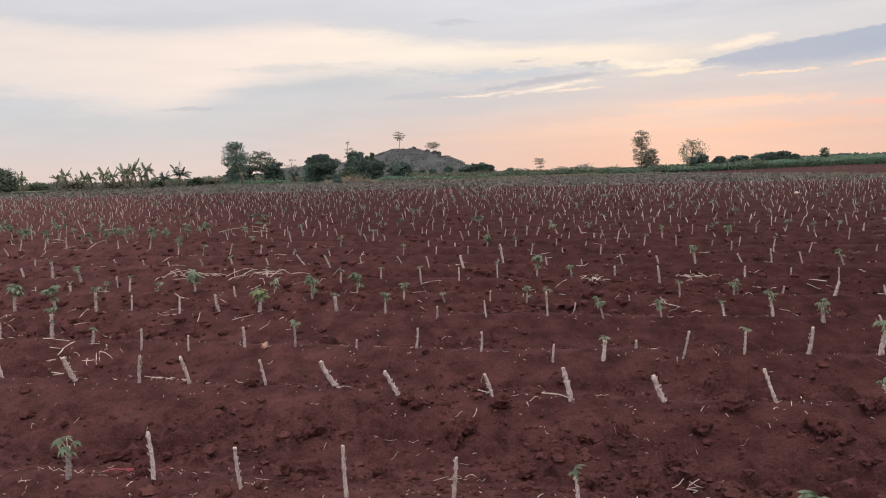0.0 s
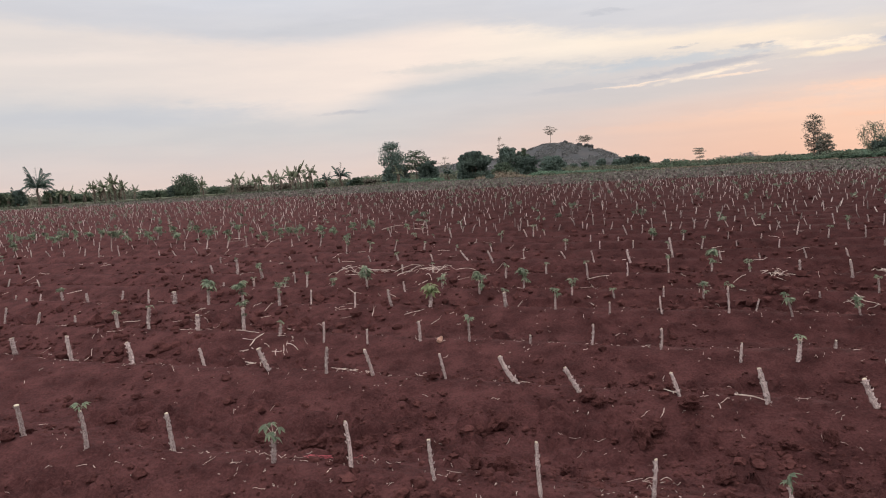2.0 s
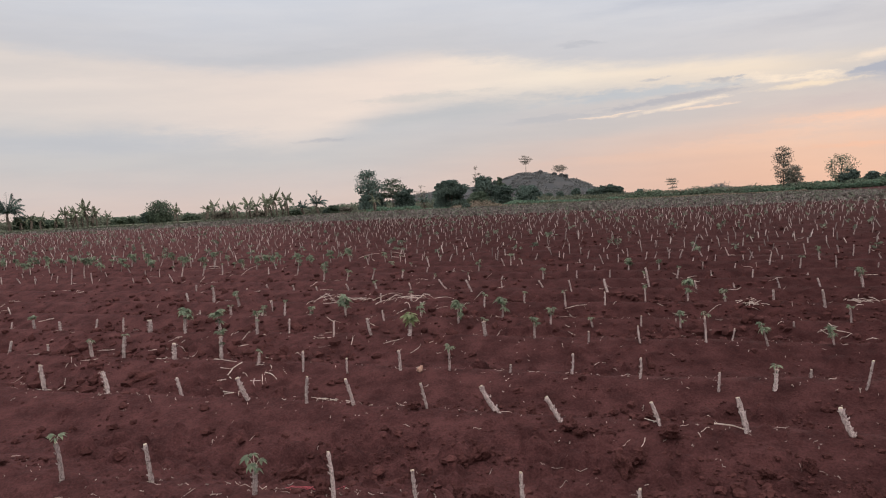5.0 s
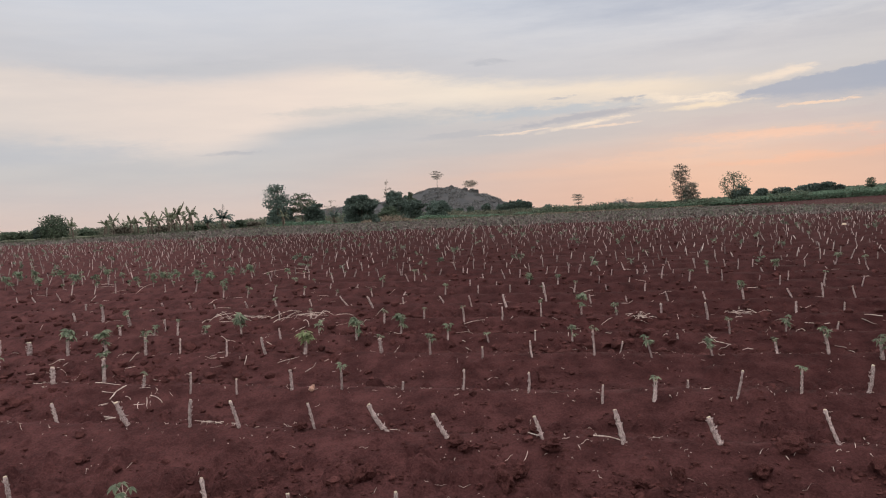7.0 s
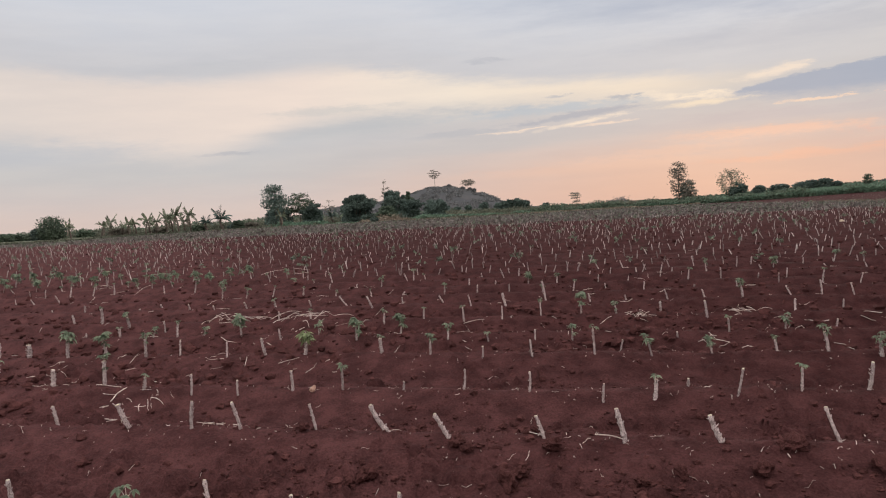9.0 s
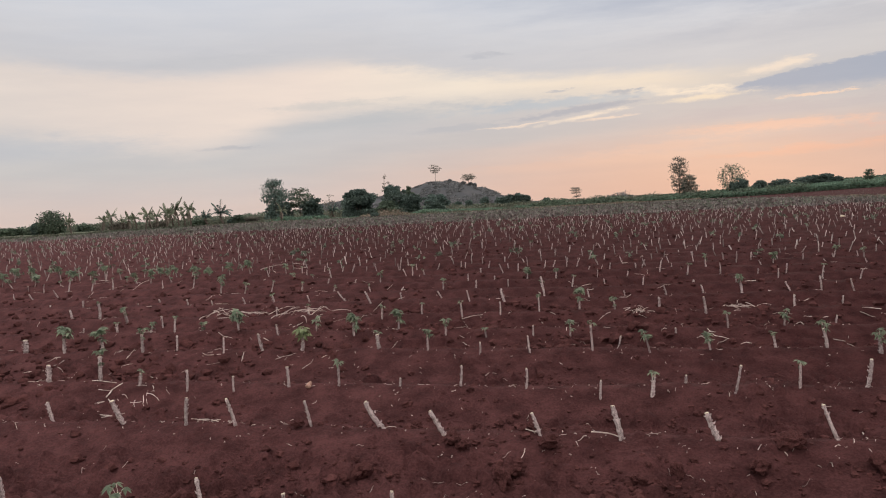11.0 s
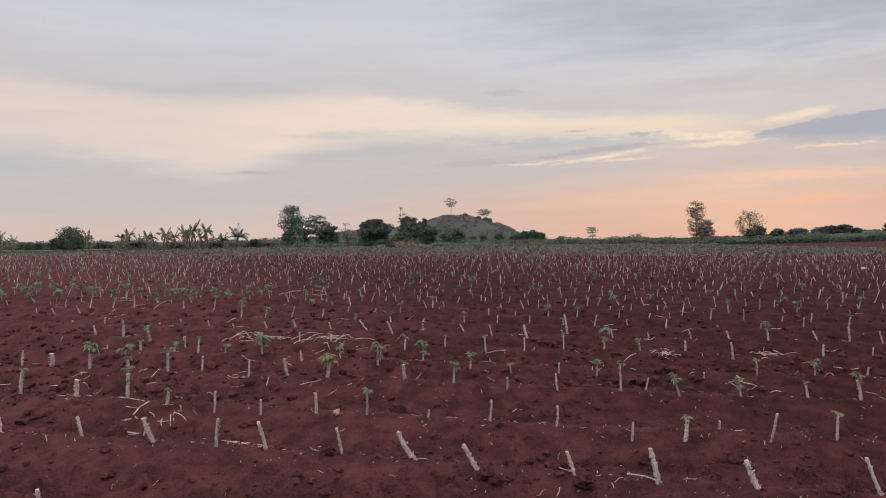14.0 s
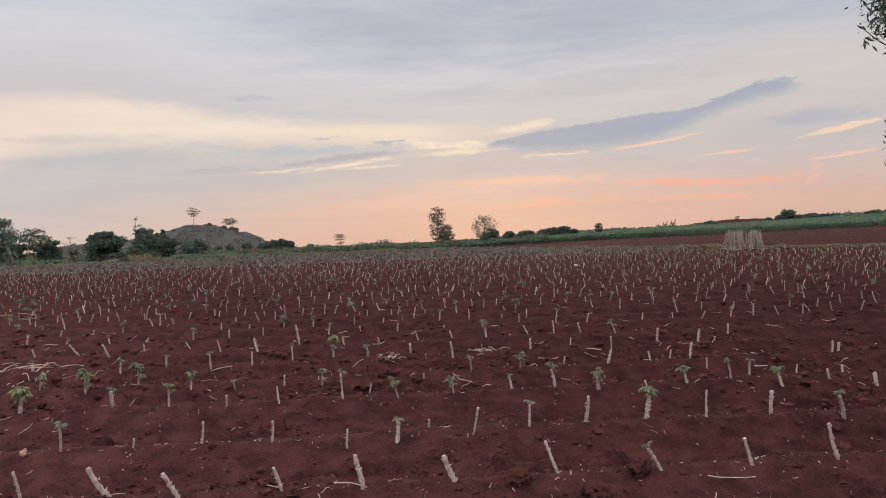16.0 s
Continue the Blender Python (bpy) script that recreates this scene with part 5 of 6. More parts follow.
tree_at("broad_tree", 15.05, 132, 0.75, 0.32, 0.06, M_DARK, "narrow dark tree between two airy ones", 25, leaves=2400, leaf=0.24)
airy_at("bamboo_clump", 18.1, 136, 1.5, 0.95, 0.06, M_MID, "feathery bamboo-like clump over the green crop", 23, gaps=0.35, tiers=10, per=8, clump=0.17, leaves=32, leaf=0.11, flat=0.7, widest=0.62, reach=1.1, category="bamboo")
tree_at("broad_tree", 18.6, 134, 0.6, 0.7, 0.08, M_DARK, "dark low tree beside an airy one", 24, leaves=3600, leaf=0.26, open_=0.2)
for k, (a, e, w) in enumerate([(19.85, 0.34, 0.5), (21.15, 0.34, 0.65), (22.5, 0.36, 0.6), (23.2, 0.5, 0.55), (23.9, 0.56, 0.6), (24.6, 0.34, 0.45)]):
    tree_at("round_tree", a, 150, e, w, 0.06, M_DARK, "round dark green tree behind the crop", 30 + k, leaves=3200, leaf=0.28)
airy_at("small_tree", 26.5, 160, 0.62, 0.3, 0.15, M_MID, "small tree with a tufted crown on the slope", 36, tiers=5, per=5, clump=0.26, leaves=40, leaf=0.14, reach=0.9)
for k, (a, e, w) in enumerate([(27.6, 0.2, 0.45), (34.3, 0.52, 0.55), (33.6, 0.36, 0.4), (39.35, 1.05, 0.55), (39.9, 0.7, 0.45), (38.8, 0.68, 0.4), (38.0, 0.55, 0.3), (40.7, 0.76, 0.5), (41.4, 0.66, 0.4), (44.4, 0.78, 0.6), (46.5, 0.9, 0.8)]):
    tree_at("round_tree", a, 245, e, w, 0.06, M_DARK, "round dark tree on the rise behind the crop", 50 + k, leaves=2400, leaf=0.42)
for a, e in ((31.7, 0.8), (31.15, 0.68), (41.9, 0.85), (42.8, 0.88)):
    x, y = polar(a, 215)
    make_palm(x, y, height_for(e, 215, x, y), int(a), 11)
airy_at("small_tree", 36.0, 300, 0.72, 0.18, 0.5, M_OLIVE, "tiny lone tree on a bare rise", 37, tiers=3, per=6, clump=0.22, leaves=26, leaf=0.2, flat=0.25, reach=0.2)

airy_at("shrub", -29.6, 97, 0.68, 0.95, 0.05, M_MID, "rounded feathery green shrub among banana plants", 81, tiers=7, per=9, clump=0.2, leaves=60, leaf=0.1, flat=0.8, widest=0.5, reach=0.9, category="shrub")
tree_at("shrub", -30.4, 98, 0.1, 0.5, 0.04, M_DARK, "rounded dark shrub among banana plants", 80, leaves=3000, leaf=0.2, category="shrub")
for k, (a, e, w, m) in enumerate([(-42.2, 0.1, 1.0, M_MID), (-41.0, 0.25, 0.8, M_MID), (-40.1, 0.3, 0.5, M_DARK), (-38.1, 0.2, 0.7, M_MID), (-37.3, 0.15, 0.6, M_MID), (-36.3, -0.1, 0.6, M_MID), (-32.3, -0.22, 0.6, M_MID), (-31.4, -0.3, 0.5, M_MID),
                                  (-27.6, -0.3, 0.6, M_MID), (-25.6, -0.25, 0.7, M_OLIVE), (-22.9, -0.35, 0.6, M_OLIVE), (-20.3, -0.4, 0.6, M_MID), (-17.6, -0.15, 0.55, M_MID), (-16.6, -0.35, 0.5, M_OLIVE), (-18.0, -0.5, 0.35, M_DARK)]):
    tree_at("shrub", a, 98, e, w, 0.04, m, "low green shrub at the field edge", 82 + k, leaves=2800, leaf=0.2, open_=0.2, category="shrub")
tree_at("shrub", -7.7, 89, -0.55, 0.3, 0.04, M_DARK, "small round dark shrub in dry grass", 100, leaves=1800, leaf=0.16, open_=0.2, category="shrub")
for k, (a, e, w) in enumerate([(0.55, 0.18, 0.36), (-0.6, 0.0, 0.3), (-1.4, -0.1, 0.3), (1.75, 0.12, 0.45), (2.4, 0.28, 0.5), (3.05, 0.36, 0.5), (3.6, 0.2, 0.4), (5.1, -0.14, 0.3)]):
    tree_at("far_wood", a, 430, e, w, 0.04, M_DARK, "dark clump of distant trees beside the hill", 110 + k, leaves=2600, leaf=0.7)

# the hill with its scrub and lone trees
HILL_R = 640
HILL_LINE = [(-16, -0.5), (-13, -0.2), (-11.5, 0.2), (-10, 0.34), (-8, 0.42), (-6, 0.66), (-4.8, 1.0), (-3.8, 1.32), (-3.1, 1.42), (-2.3, 1.40), (-1.5, 1.34), (-0.3, 1.0), (0.5, 0.8), (1.5, 0.38), (2.4, -0.02), (3.4, -0.3), (6, -0.5)]


def hill_top(az_, v):
    """v: -1 at the near foot, 0 along the ridge, 1 at the far foot."""
    el_ = float(np.interp(az_, [p[0] for p in HILL_LINE], [p[1] for p in HILL_LINE]))
    crest = EYE + HILL_R * math.tan(radians(el_))
    shape = 0.5 + 0.5 * math.cos(math.pi * v)
    rough = 0.7 * noise.noise(Vector((az_ * 1.3, v * 4, 5))) + 0.5 * noise.noise(Vector((az_ * 4.1, v * 11, 9)))
    return -8.0 + (crest + 8.0) * shape + rough * shape


def build_hill():
    s = Shape()
    nx, ny, deep = 200, 44, 110
    verts, faces = [], []
    for j in range(ny + 1):
        for i in range(nx + 1):
            a, v = -16 + 22 * i / nx, 2 * j / ny - 1
            verts.append((*polar(a, HILL_R + v * deep), hill_top(a, v)))
    for j in range(ny):
        for i in range(nx):
            a = j * (nx + 1) + i
            faces.append((a, a + 1, a + nx + 2, a + nx + 1))
    s.put(verts, faces)
    tagged(new("hill", s.mesh("hill", M_HILL, smooth=True)), "distant low scrub hill, greyed by painted haze", "hill", kind="structure")
    g_ = np.random.default_rng(33)
    pts = []
    for k in range(6500):
        a, v = g_.uniform(-15, 4), g_.uniform(-0.8, 0.1)
        if value_noise(np.array(a * 1.6), np.array(v * 9.0), 34) > 0.36:
            h = g_.uniform(0.3, 0.95)
            pts.append(g_.normal(size=(16, 3)) * np.array([h * 0.9, h * 0.9, h * 0.35]) + np.array([*polar(a, HILL_R + v * deep), hill_top(a, v) + h * 0.25]))
    tagged(new("hill_bushes", quad_cloud(np.concatenate(pts), 0.5, g_, "hill_bushes", M_SCRUB)), "scrub bushes scattered over the hill, greyed by painted haze", "bushes", kind="stuff")


build_hill()


def hill_tree(az_, r, foot_el, top_el, half_deg, seed, label, **more):
    x, y = polar(az_, r)
    z0, z1 = EYE + r * math.tan(radians(foot_el)), EYE + r * math.tan(radians(top_el))
    return airy_tree("hill_tree", x, y, z1 - z0 + 0.5, r * math.tan(radians(half_deg)), 0.55, M_OLIVE, label, seed, z=z0 - 0.5, leaf=0.42, flat=0.3, reach=0.35, **more)


hill_tree(-3.0, 636, 1.35, 2.72, 0.52, 71, "lone tall tree with a flat crown on the hill", tiers=4, per=6, clump=0.2, leaves=18, widest=0.7, gaps=0.12)
hill_tree(-0.55, 636, 0.95, 1.88, 0.58, 72, "lone spreading tree on the hill top", tiers=4, per=7, clump=0.22, leaves=20, widest=0.6)
for k, (a, e, w) in enumerate([(-0.95, 1.42, 0.2), (-0.4, 1.3, 0.2), (-0.1, 1.22, 0.16), (-1.95, 1.62, 0.16), (-4.3, 1.22, 0.18)]):
    x, y = polar(a, 630)
    z0 = hill_top(a, -0.09)
    make_tree("hazed_hill_bush", x, y, EYE + 630 * math.tan(radians(e)) - z0, 630 * math.tan(radians(w)), 0.05, M_SCRUB, "bush on the hill top, greyed by painted haze", 120 + k, leaves=500, leaf=0.9, category="bush").location.z = z0 - 0.2


def bare_rise():
    """A strip of ploughed brown land showing over the crop."""
    s = Shape()
    n, verts, faces = 40, [], []
    for k in range(n + 1):
        a = 32.5 + 8 * k / n
        h = EYE + 300 * math.tan(radians(0.50)) * ease(np.array(k / 14.0)) * ease(np.array((n - k) / 16.0)) + 0.25 * noise.noise(Vector((k * 0.5, 0, 0)))
        for r, z in ((270, -0.5), (300, h), (340, h - 0.4), (380, -1.0)):
            verts.append((*polar(a, r), float(z)))
    for k in range(n):
        for q in range(3):
            i = 4 * k + q
            faces.append((i, i + 4, i + 5, i + 1))
    s.put(verts, faces)
    return tagged(new("bare_rise", s.mesh("bare_rise", M_SOIL, smooth=True)), "low rise of bare brown soil behind the crop", "hill", kind="structure")


bare_rise()


# hedges: weeds, shrubs and low crop along the far edge
def hedge(name, line, height, depth, step, leaf, material, label, seed, category="hedge"):
    """line: azimuth, distance and height factor, drawn through."""
    g_ = np.random.default_rng(seed)
    line = np.array(line)
    a = np.arange(line[0, 0], line[-1, 0], step)
    r = np.interp(a, line[:, 0], line[:, 1])
    f = np.interp(a, line[:, 0], line[:, 2])
    pts = []
    for k in range(len(a)):
        for q in range(3):
            rr = r[k] + g_.uniform(0, depth)
            x, y = polar(a[k] + g_.uniform(-step, step), rr)
            h = height * f[k] * g_.uniform(0.45, 1.1) * (0.35 + 1.2 * float(value_noise(np.array(a[k] * 0.9), np.array(seed * 7.3), 3)))
            n = 26
            w = h * g_.uniform(0.35, 0.6)
            c = np.clip(g_.normal(size=(n, 3)), -1.7, 1.7) * np.array([w, w, h * 0.3]) + np.array([x, y, float(land(x, y)) + h * 0.5])
            c[:, 2] = np.maximum(c[:, 2], float(land(x, y)) - 0.05)
            pts.append(c)
    return tagged(new(name, quad_cloud(np.concatenate(pts), leaf, g_, name, material)), label, category, kind="stuff")


hedge("edge_weeds", [(-46, 90, 0.3), (-36, 86, 0.3), (-30, 88, 0.3), (-23, 93, 0.3), (-17, 96, 0.5), (-15, 96, 0.9), (-11.5, 95, 0.9), (-10.8, 94, 0.05), (-8.6, 94, 0.05), (-7.8, 92, 0.5), (-6, 92, 0.7), (0, 91, 0.7), (4, 93, 0.7), (7, 97, 0.3), (16, 99, 0.2)], 0.42, 5, 0.07, 0.11, M_SHRUB, "green weeds and shrubs along the far field edge", 1)
hedge("back_shrubs", [(-46, 118, 1.3), (-34, 120, 1.0), (-18, 125, 1.0), (-2, 125, 0.8), (3, 150, 0.9), (13, 150, 0.9)], 1.2, 12, 0.10, 0.17, M_SHRUB, "olive green shrubs behind the field", 2)
hedge("light_weeds", [(-15.5, 96, 0.6), (-13.4, 96, 1.3), (-11.4, 95, 0.9), (-10.9, 94, 0.1), (-5.2, 92.5, 0.1), (-4, 92.5, 0.6), (3, 93, 0.6), (4, 95, 0.2)], 0.75, 2, 0.07, 0.15, M_CROP, "bright green weeds at the field edge", 3)
hedge("bush_row", [(3, 104, 0.75), (6, 106, 0.85), (11.4, 109, 0.9), (17.7, 104, 1.0), (22, 106, 1.0), (26, 109, 0.8), (33, 110, 0.6)], 0.95, 4, 0.07, 0.14, M_MID, "row of dark green bushes before the crop", 4, "hedge")
hedge("hazy_trees", [(8.2, 300, 0.2), (9, 300, 0.9), (9.8, 300, 0.7), (10.6, 300, 1.2), (11.4, 300, 0.3)], 2.6, 8, 0.08, 0.3, M_SCRUB, "trees far behind the field, paled by painted haze", 24, "wood")


def crop_field():
    """A green crop of narrow upright leaves, thick enough to hide the soil, on the slope behind the bare strip."""
    g_ = np.random.default_rng(17)
    front = np.array([(10, 110), (17.7, 104), (22, 106), (26, 109), (30, 109), (34, 111), (38, 113), (41, 117), (45, 114), (58, 114)])
    n = 260000
    a = g_.uniform(12, 58, n)
    r0 = np.interp(a, front[:, 0], front[:, 1])
    r = r0 + (255 - r0) * g_.random(n) ** 1.9
    x, y = r * np.sin(np.radians(a)), r * np.cos(np.radians(a))
    tall = 0.85 * np.interp(a, [12, 18, 24, 58], [0.35, 0.55, 0.9, 1.0]) * (0.85 + 0.3 * value_noise(x * 0.25, y * 0.25, 19))
    z = land(x, y) + tall * g_.random(n) ** 0.7
    up = np.stack([x, y, z], 1)
    return tagged(new("crop", quad_cloud(up, 0.10, g_, "crop", M_CROP, 0.0, 3.0)), "waist-high green crop covering the slope", "crop", kind="stuff")


crop_field()


def strip_stubble():
    """Sparse stubble and crumbs over the bare strip between the field border and the crop."""
    g_ = np.random.default_rng(18)
    a, r = g_.uniform(18, 56, 6000), g_.uniform(60, 112, 6000)
    x, y = r * np.sin(np.radians(a)), r * np.cos(np.radians(a))
    keep = ~inside_field(x, y) & (value_noise(x * 0.2, y * 0.5, 20) > 0.4)
    pts = np.stack([x, y, ground_height(x, y) + g_.uniform(0.0, 0.05, 6000)], 1)[keep]
    return tagged(new("strip_stubble", quad_cloud(pts, 0.055, g_, "strip_stubble", M_WEED, 0.5)), "sparse stubble on the bare strip before the crop", "stubble", kind="stuff")


strip_stubble()
hedge("back_wood", [(27, 250, 0.25), (33, 250, 0.35), (37, 250, 0.2), (40, 250, 0.5), (44, 250, 0.6), (56, 250, 1.2)], 1.9, 10, 0.14, 0.4, M_DARK, "dark wood along the crest of the slope", 20, "wood")
hedge("far_woods", [(-75, 520, 1.0), (-40, 560, 1.2), (-20, 600, 0.9), (-8, 560, 0.8), (2, 560, 0.6), (6, 560, 0.4), (9, 560, 0.25), (20, 520, 0.3), (75, 520, 1.0)], 4.5, 30, 0.22, 0.9, M_MID, "low green woods along the horizon", 21, "wood")
hedge("dry_edge_grass", [(-20, 94, 0.3), (-9, 92, 0.1), (-8.2, 91, 1.8), (-6, 91, 2.2), (-5, 91, 0.5), (2, 90.5, 0.3), (8, 97, 0.5), (16, 97, 0.4)], 0.42, 2, 0.10, 0.10, M_STRAWGRASS, "pale dry grass tufts along the far field edge", 22, "grass")
hedge("straw_strip", [(23, 79, 0.4), (26, 74, 0.8), (29, 67, 0.4), (32, 63, 0.8), (34.5, 58, 1.2), (36, 57, 0.8), (40, 56, 0.6), (50, 55, 0.5)], 0.2, 2.0, 0.06, 0.08, M_STRAWGRASS, "strip of pale dry straw along the field border", 23, "straw")


# ---- sticks and heaps of dry stems on the field ----
# lying sticks: from x, y to x, y
STICKS = [(-3.77, 7.07, -3.46, 6.92), (-3.34, 6.35, -3.12, 6.41), (-3.46, 6.69, -3.40, 6.9), (-3.12, 6.2, -3.24, 6.45), (0.62, 4.91, 0.80, 4.80), (2.62, 4.96, 2.76, 4.89),
          (0.2, 5.06, 0.29, 4.96), (-0.31, 10.18, -0.03, 10.22), (2.54, 5.40, 2.45, 5.10), (-5.09, 6.20, -5.30, 6.90),
          (-5.02, 6.22, -4.8, 6.02), (-3.55, 6.46, -3.2, 6.35), (2.91, 4.27, 3.20, 4.16), (2.74, 4.0, 2.87, 4.10), (6.42, 8.85, 7.05, 8.35), (10.6, 12.5, 10.3, 12.0), (0.45, 12.6, 0.8, 12.3)]


def lying_stick(x0, y0, x1, y1, thick, label="pale dry stick lying on red soil", parent=None, lift=0.0):
    s = Shape()
    path, r = [], random.Random(int(abs(x0 * 977 + y1 * 131)))
    mx, my = (x0 + x1) / 2, (y0 + y1) / 2
    bow, l0, l1 = r.uniform(-0.11, 0.11), lift * r.random(), lift * r.random()
    arch = 0.3 * lift * r.random() ** 2
    kink = 0.03 * math.hypot(x1 - x0, y1 - y0)
    for q in (0, 0.25, 0.5, 0.75, 1):
        b = bow * 4 * q * (1 - q)
        x, y = x0 + (x1 - x0) * q - (y1 - y0) * b, y0 + (y1 - y0) * q + (x1 - x0) * b
        path.append((x + r.uniform(-1, 1) * kink, y + r.uniform(-1, 1) * kink, smooth_soil(x, y) + thick + l0 * (1 - q) + l1 * q + arch * 4 * q * (1 - q)))
    base = Vector((0, 0, 0)) if parent else Vector((mx, my, soil(mx, my)))
    shift = parent.location if parent else base
    s.tube([Vector(p) - shift for p in path], [thick, thick * 1.1, thick, thick * 0.9, thick * 0.7], 6, 0, 1, 0.08)
    me = s.mesh("dry_stick", M_STRAW, M_PITH)
    if parent:
        return part("stick", me, parent)
    ob = tagged(new("dry_stick", me), label, "stick", "dry sticks lying about")
    ob.location = base
    return ob


for k, ends in enumerate(STICKS):
    lying_stick(*ends, 0.003 + 0.0011 * (k % 3))


def stick_heap(x, y, spread, count, longest, thick, label, high=0.16):
    top = tagged(new("stick_heap"), label, "stick heap", "heaps of dry sticks")
    top.location = (x, y, soil(x, y))
    r = random.Random(int(x * 31 + y * 17))
    for k in range(count):
        a, l = r.uniform(-1.3, 1.3), longest * r.uniform(0.25, 1.0)
        cx, cy = x + r.gauss(0, spread), y + r.gauss(0, 0.9 * spread)
        c, n = math.cos(a) * l / 2, math.sin(a) * l / 2
        lying_stick(cx - c, cy - n, cx + c, cy + n, thick * r.uniform(0.35, 0.85), parent=top, lift=high * longest)
    return top


stick_heap(-2.70, 10.95, 0.30, 26, 0.36, 0.0068, "loose heap of pale dry cassava sticks between the rows", 0.42)
stick_heap(-3.75, 11.2, 0.20, 22, 0.30, 0.006, "loose heap of dry sticks round a sprouting cutting", 0.42)
stick_heap(1.94, 9.78, 0.05, 30, 0.15, 0.004, "small tangled heap of dry twigs on red soil", 0.4)
stick_heap(3.30, 9.85, 0.14, 22, 0.19, 0.005, "tangled dry twigs lying between cassava rows", 0.3)
stick_heap(-3.25, 6.6, 0.14, 15, 0.16, 0.004, "few broken dry sticks beside a cassava row")
stick_heap(-2.1, 5.52, 0.10, 9, 0.15, 0.005, "few thin broken twigs beside a cassava cutting")
stick_heap(1.21, 3.60, 0.05, 9, 0.12, 0.0032, "few pale dry straws sticking up from a ridge", 0.6)
stick_heap(0.05, 3.68, 0.05, 8, 0.11, 0.003, "few pale dry straws at the foot of a cutting", 0.5)
stick_heap(-8.5, 17.5, 0.6, 10, 0.5, 0.006, "loose dry sticks between leafy young plants")
stick_heap(-5.5, 20.5, 0.9, 9, 0.6, 0.007, "long dry sticks lying across the rows", 0.05)


def plastic_string(x, y):
    s = Shape()
    r = random.Random(4)
    for k in range(4):
        path, a, c = [], r.uniform(0, 6.28), r.uniform(0.02, 0.07)
        for q in range(10):
            px = -0.12 + 0.025 * q + (0.05 * math.sin(q * 1.1 + a) if k > 2 else 0.01 * math.sin(q + a)) + (0.05 if k > 2 else 0)
            py = c * math.cos(q * 0.8 + a) + 0.01 * q
            path.append((px, py, soil(x + px, y + py) - soil(x, y) + 0.004 + r.uniform(0, 0.02)))
        s.tube(path, [0.0011] * 10, 4)
    ob = tagged(new("plastic_string", s.mesh("plastic_string", M_PINK)), "crumpled pink plastic string on red soil", "string")
    ob.location = (x, y, soil(x, y))
    return ob


plastic_string(-1.66, 3.80)
plastic_string(*(7.38, 11.82))


def bark_chip(x, y):
    verts, faces = lump_mesh(77, 2)
    s = Shape()
    s.put((verts * np.array([0.028, 0.02, 0.06])).tolist(), faces)
    ob = tagged(new("bark_chip", s.mesh("bark_chip", M_CHIP)), "orange-brown chip of peeled stem on red soil", "bark chip")
    ob.matrix_basis = pose(x, y, soil(x, y) + 0.025, 25, 20, 40)
    return ob


bark_chip(-1.56, 6.5)


def pale_lump(x, y):
    verts, faces = lump_mesh(91, 3)
    s = Shape()
    s.put((verts * np.array([0.13, 0.10, 0.10])).tolist(), faces)
    ob = tagged(new("crumpled_bag", s.mesh("crumpled_bag", M_PITH)), "small crumpled pale bag lying between far rows", "bag")
    ob.location = (x, y, soil(x, y) + 0.04)
    return ob


pale_lump(*(15.76, 34.02))


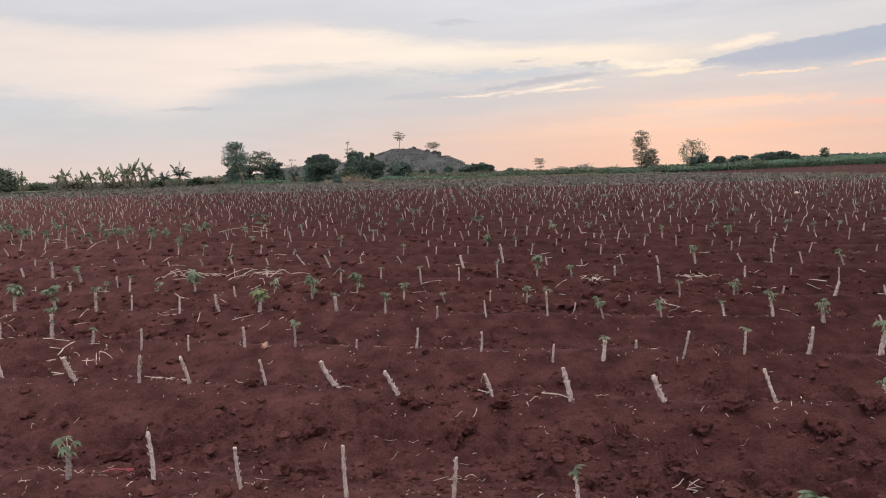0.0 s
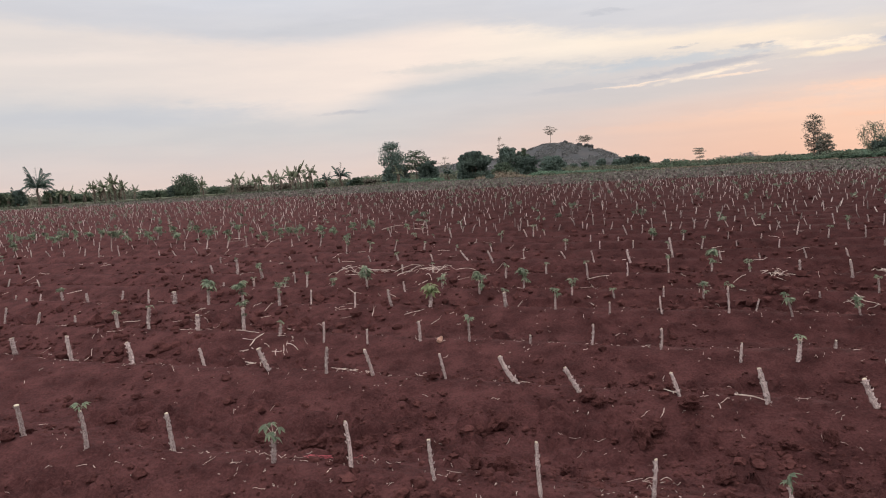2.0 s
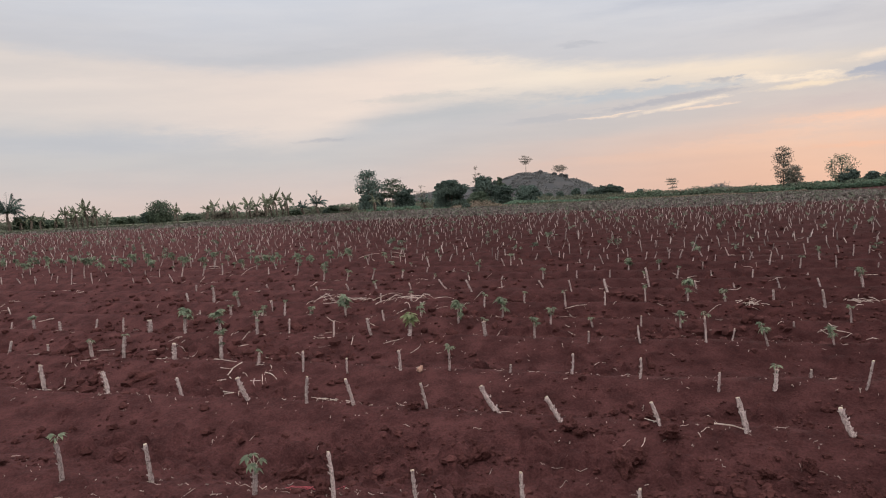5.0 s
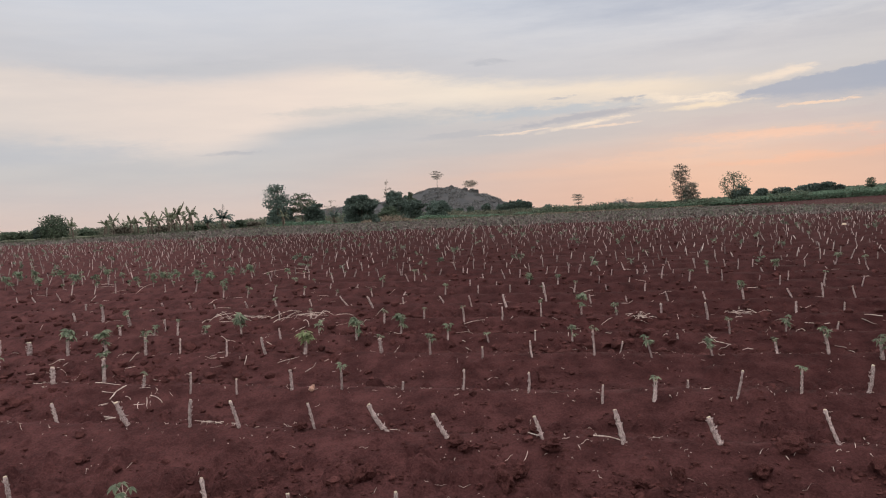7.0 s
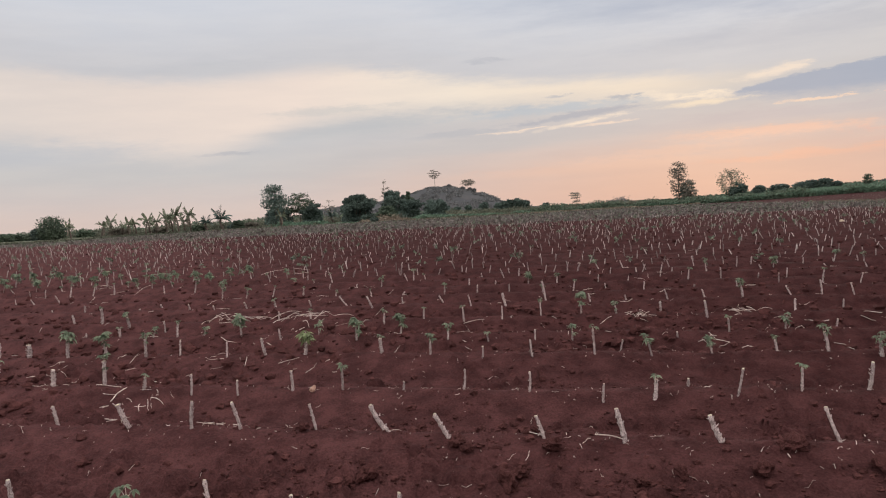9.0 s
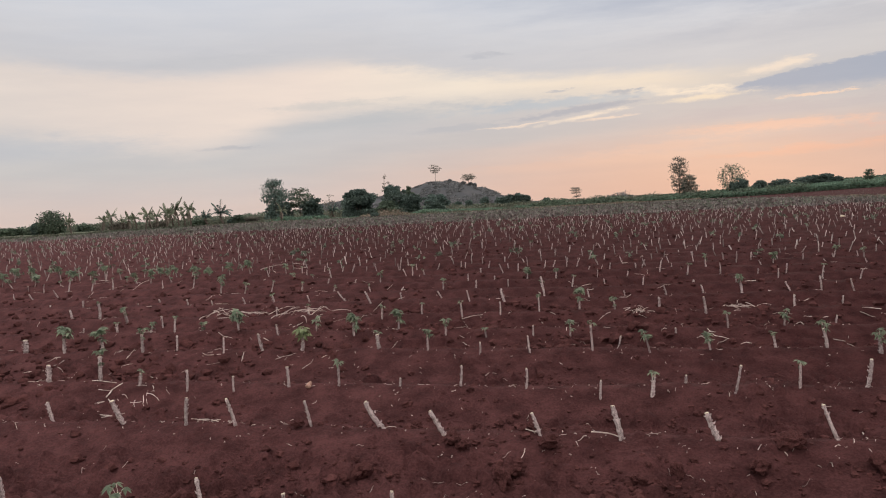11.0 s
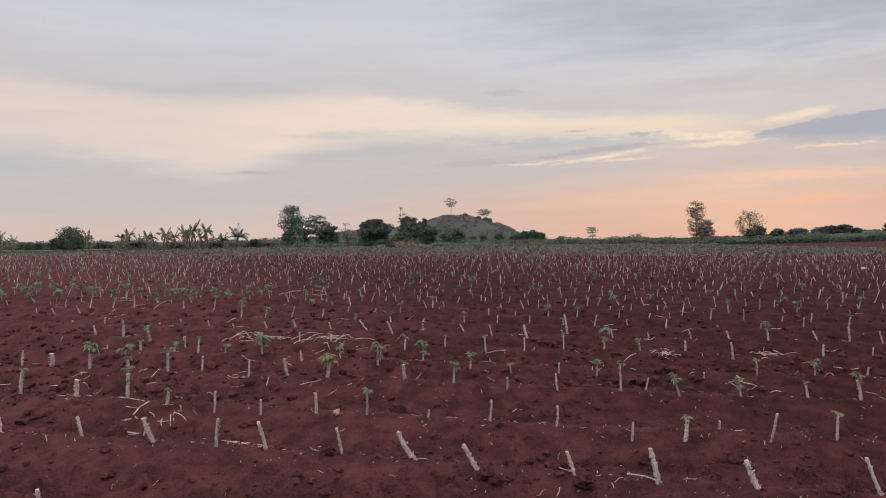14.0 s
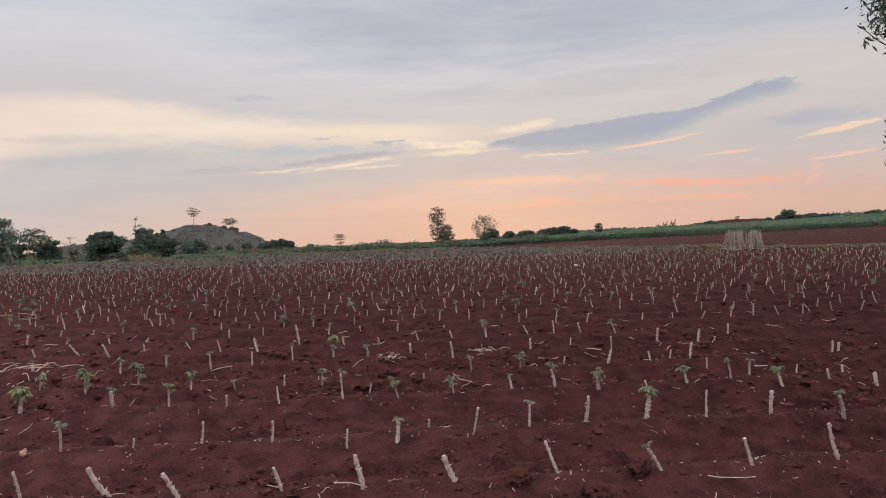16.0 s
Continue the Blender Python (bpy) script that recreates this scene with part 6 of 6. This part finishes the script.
# ---- stacked cassava stems at the east edge ----
def stem_stack(az_, r):
    """Long cut stems stood up in leaning sheaves, broad at the foot, each stem a piece of its own; a few lie on the ground beside them."""
    x, y = polar(az_, r)
    top = tagged(new("stem_stack"), "tall stack of cut grey cassava stems leaning together", "stem stack")
    top.location = (x, y, soil(x, y))
    kinds = []
    for k in range(6):
        s = Shape()
        r_ = random.Random(300 + k)
        path = [(r_.uniform(-.035, .035), r_.uniform(-.035, .035), q * 0.25) for q in range(5)]
        s.tube(path, [0.020, 0.018, 0.016, 0.014, 0.010], 5)
        kinds.append(s.mesh("stem", M_STEM))
    out = Vector((math.cos(radians(az_)), -math.sin(radians(az_)), 0))
    deep = Vector((math.sin(radians(az_)), math.cos(radians(az_)), 0))
    r_ = random.Random(310)
    # middle, half width of the foot and of the top, tilt of the sheaf, number of stems
    for place, foot_w, top_w, shift, count in ((-0.98, 0.50, 0.30, 0.24, 66), (-0.22, 0.48, 0.30, -0.08, 66), (0.86, 0.58, 0.30, -0.14, 84)):
        for q in range(count):
            u, v = r_.uniform(-1, 1), r_.uniform(-1, 1)
            foot = out * (place + u * foot_w) + deep * (v * 0.42) + Vector((0, 0, -0.04))
            tip = out * (place + shift + (u + r_.gauss(0, 0.4)) * top_w) + deep * (v * 0.18) + Vector((0, 0, r_.uniform(1.18, 1.52) - 0.12 * abs(u)))
            turn = (tip - foot).to_track_quat("Z", "Y").to_matrix().to_4x4()
            part("stem", r_.choice(kinds), top, at=Matrix.Translation(foot) @ turn @ Matrix.Diagonal((1, 1, (tip - foot).length, 1)))
    for q in range(16):
        foot = out * r_.uniform(-1.9, 4.6) + deep * r_.uniform(-0.7, 0.5) + Vector((0, 0, 0.05))
        turn = (out * r_.choice((-1, 1)) + deep * r_.uniform(-0.5, 0.5) + Vector((0, 0, r_.uniform(0, 0.05)))).to_track_quat("Z", "Y").to_matrix().to_4x4()
        part("stem", r_.choice(kinds), top, at=Matrix.Translation(foot) @ turn @ Matrix.Diagonal((1, 1, r_.uniform(0.9, 1.5), 1)))
    return top


stem_stack(36.35, 57)


# ---- overhanging mango tree east of the camera ----
def overhang(az_, r):
    x, y = polar(az_, r)
    g_ = np.random.default_rng(5)
    rr = random.Random(5)
    top = tagged(new("mango_tree"), "large leafy mango tree with drooping leaf clusters", "tree")
    top.location = (x, y, soil(x, y) - 0.05)
    s, tips = Shape(), []
    s.tube([(0, 0, -0.2), (0.1, 0, 1.2), (0, 0.1, 3.6)], [0.28, 0.23, 0.2], 9)
    for k in range(9):
        a = k * 0.7
        limb(s, rr, (0, 0, rr.uniform(2.6, 3.6)), (math.cos(a), math.sin(a), rr.uniform(0.5, 1.5)), rr.uniform(2.2, 3.2), 0.1, 2, tips)
    part("trunk", s.mesh("trunk", M_TRUNK), top)
    pts = []
    for k in range(420):
        u = g_.normal(size=3)
        u *= g_.uniform(0.72, 1.0) / np.linalg.norm(u)
        c = u * np.array([3.35, 3.35, 3.0]) + np.array([0, 0, 7.05])
        pts.append(c + g_.normal(size=(150, 3)) * np.array([0.24, 0.24, 0.20]))
    # a low spray of leaves hanging from a long twig
    hx, hy = polar(45.85, 18.4)
    hang = Vector((hx - x, hy - y, 0))
    pts.append(g_.normal(size=(130, 3)) * np.array([0.09, 0.09, 0.32]) + np.array([hang.x, hang.y, 3.25]))
    s = Shape()
    s.tube([(hang.x * 0.72, hang.y * 0.72, 5.2), (hang.x * 0.9, hang.y * 0.9, 4.4), (hang.x, hang.y, 3.0)], [0.03, 0.02, 0.008], 5)
    part("twig", s.mesh("twig", M_TRUNK), top)
    part("crown", quad_cloud(np.concatenate(pts), 0.05, g_, "crown", M_DARK, 0.0, 3.6), top)
    return top


overhang(55.05, 19)
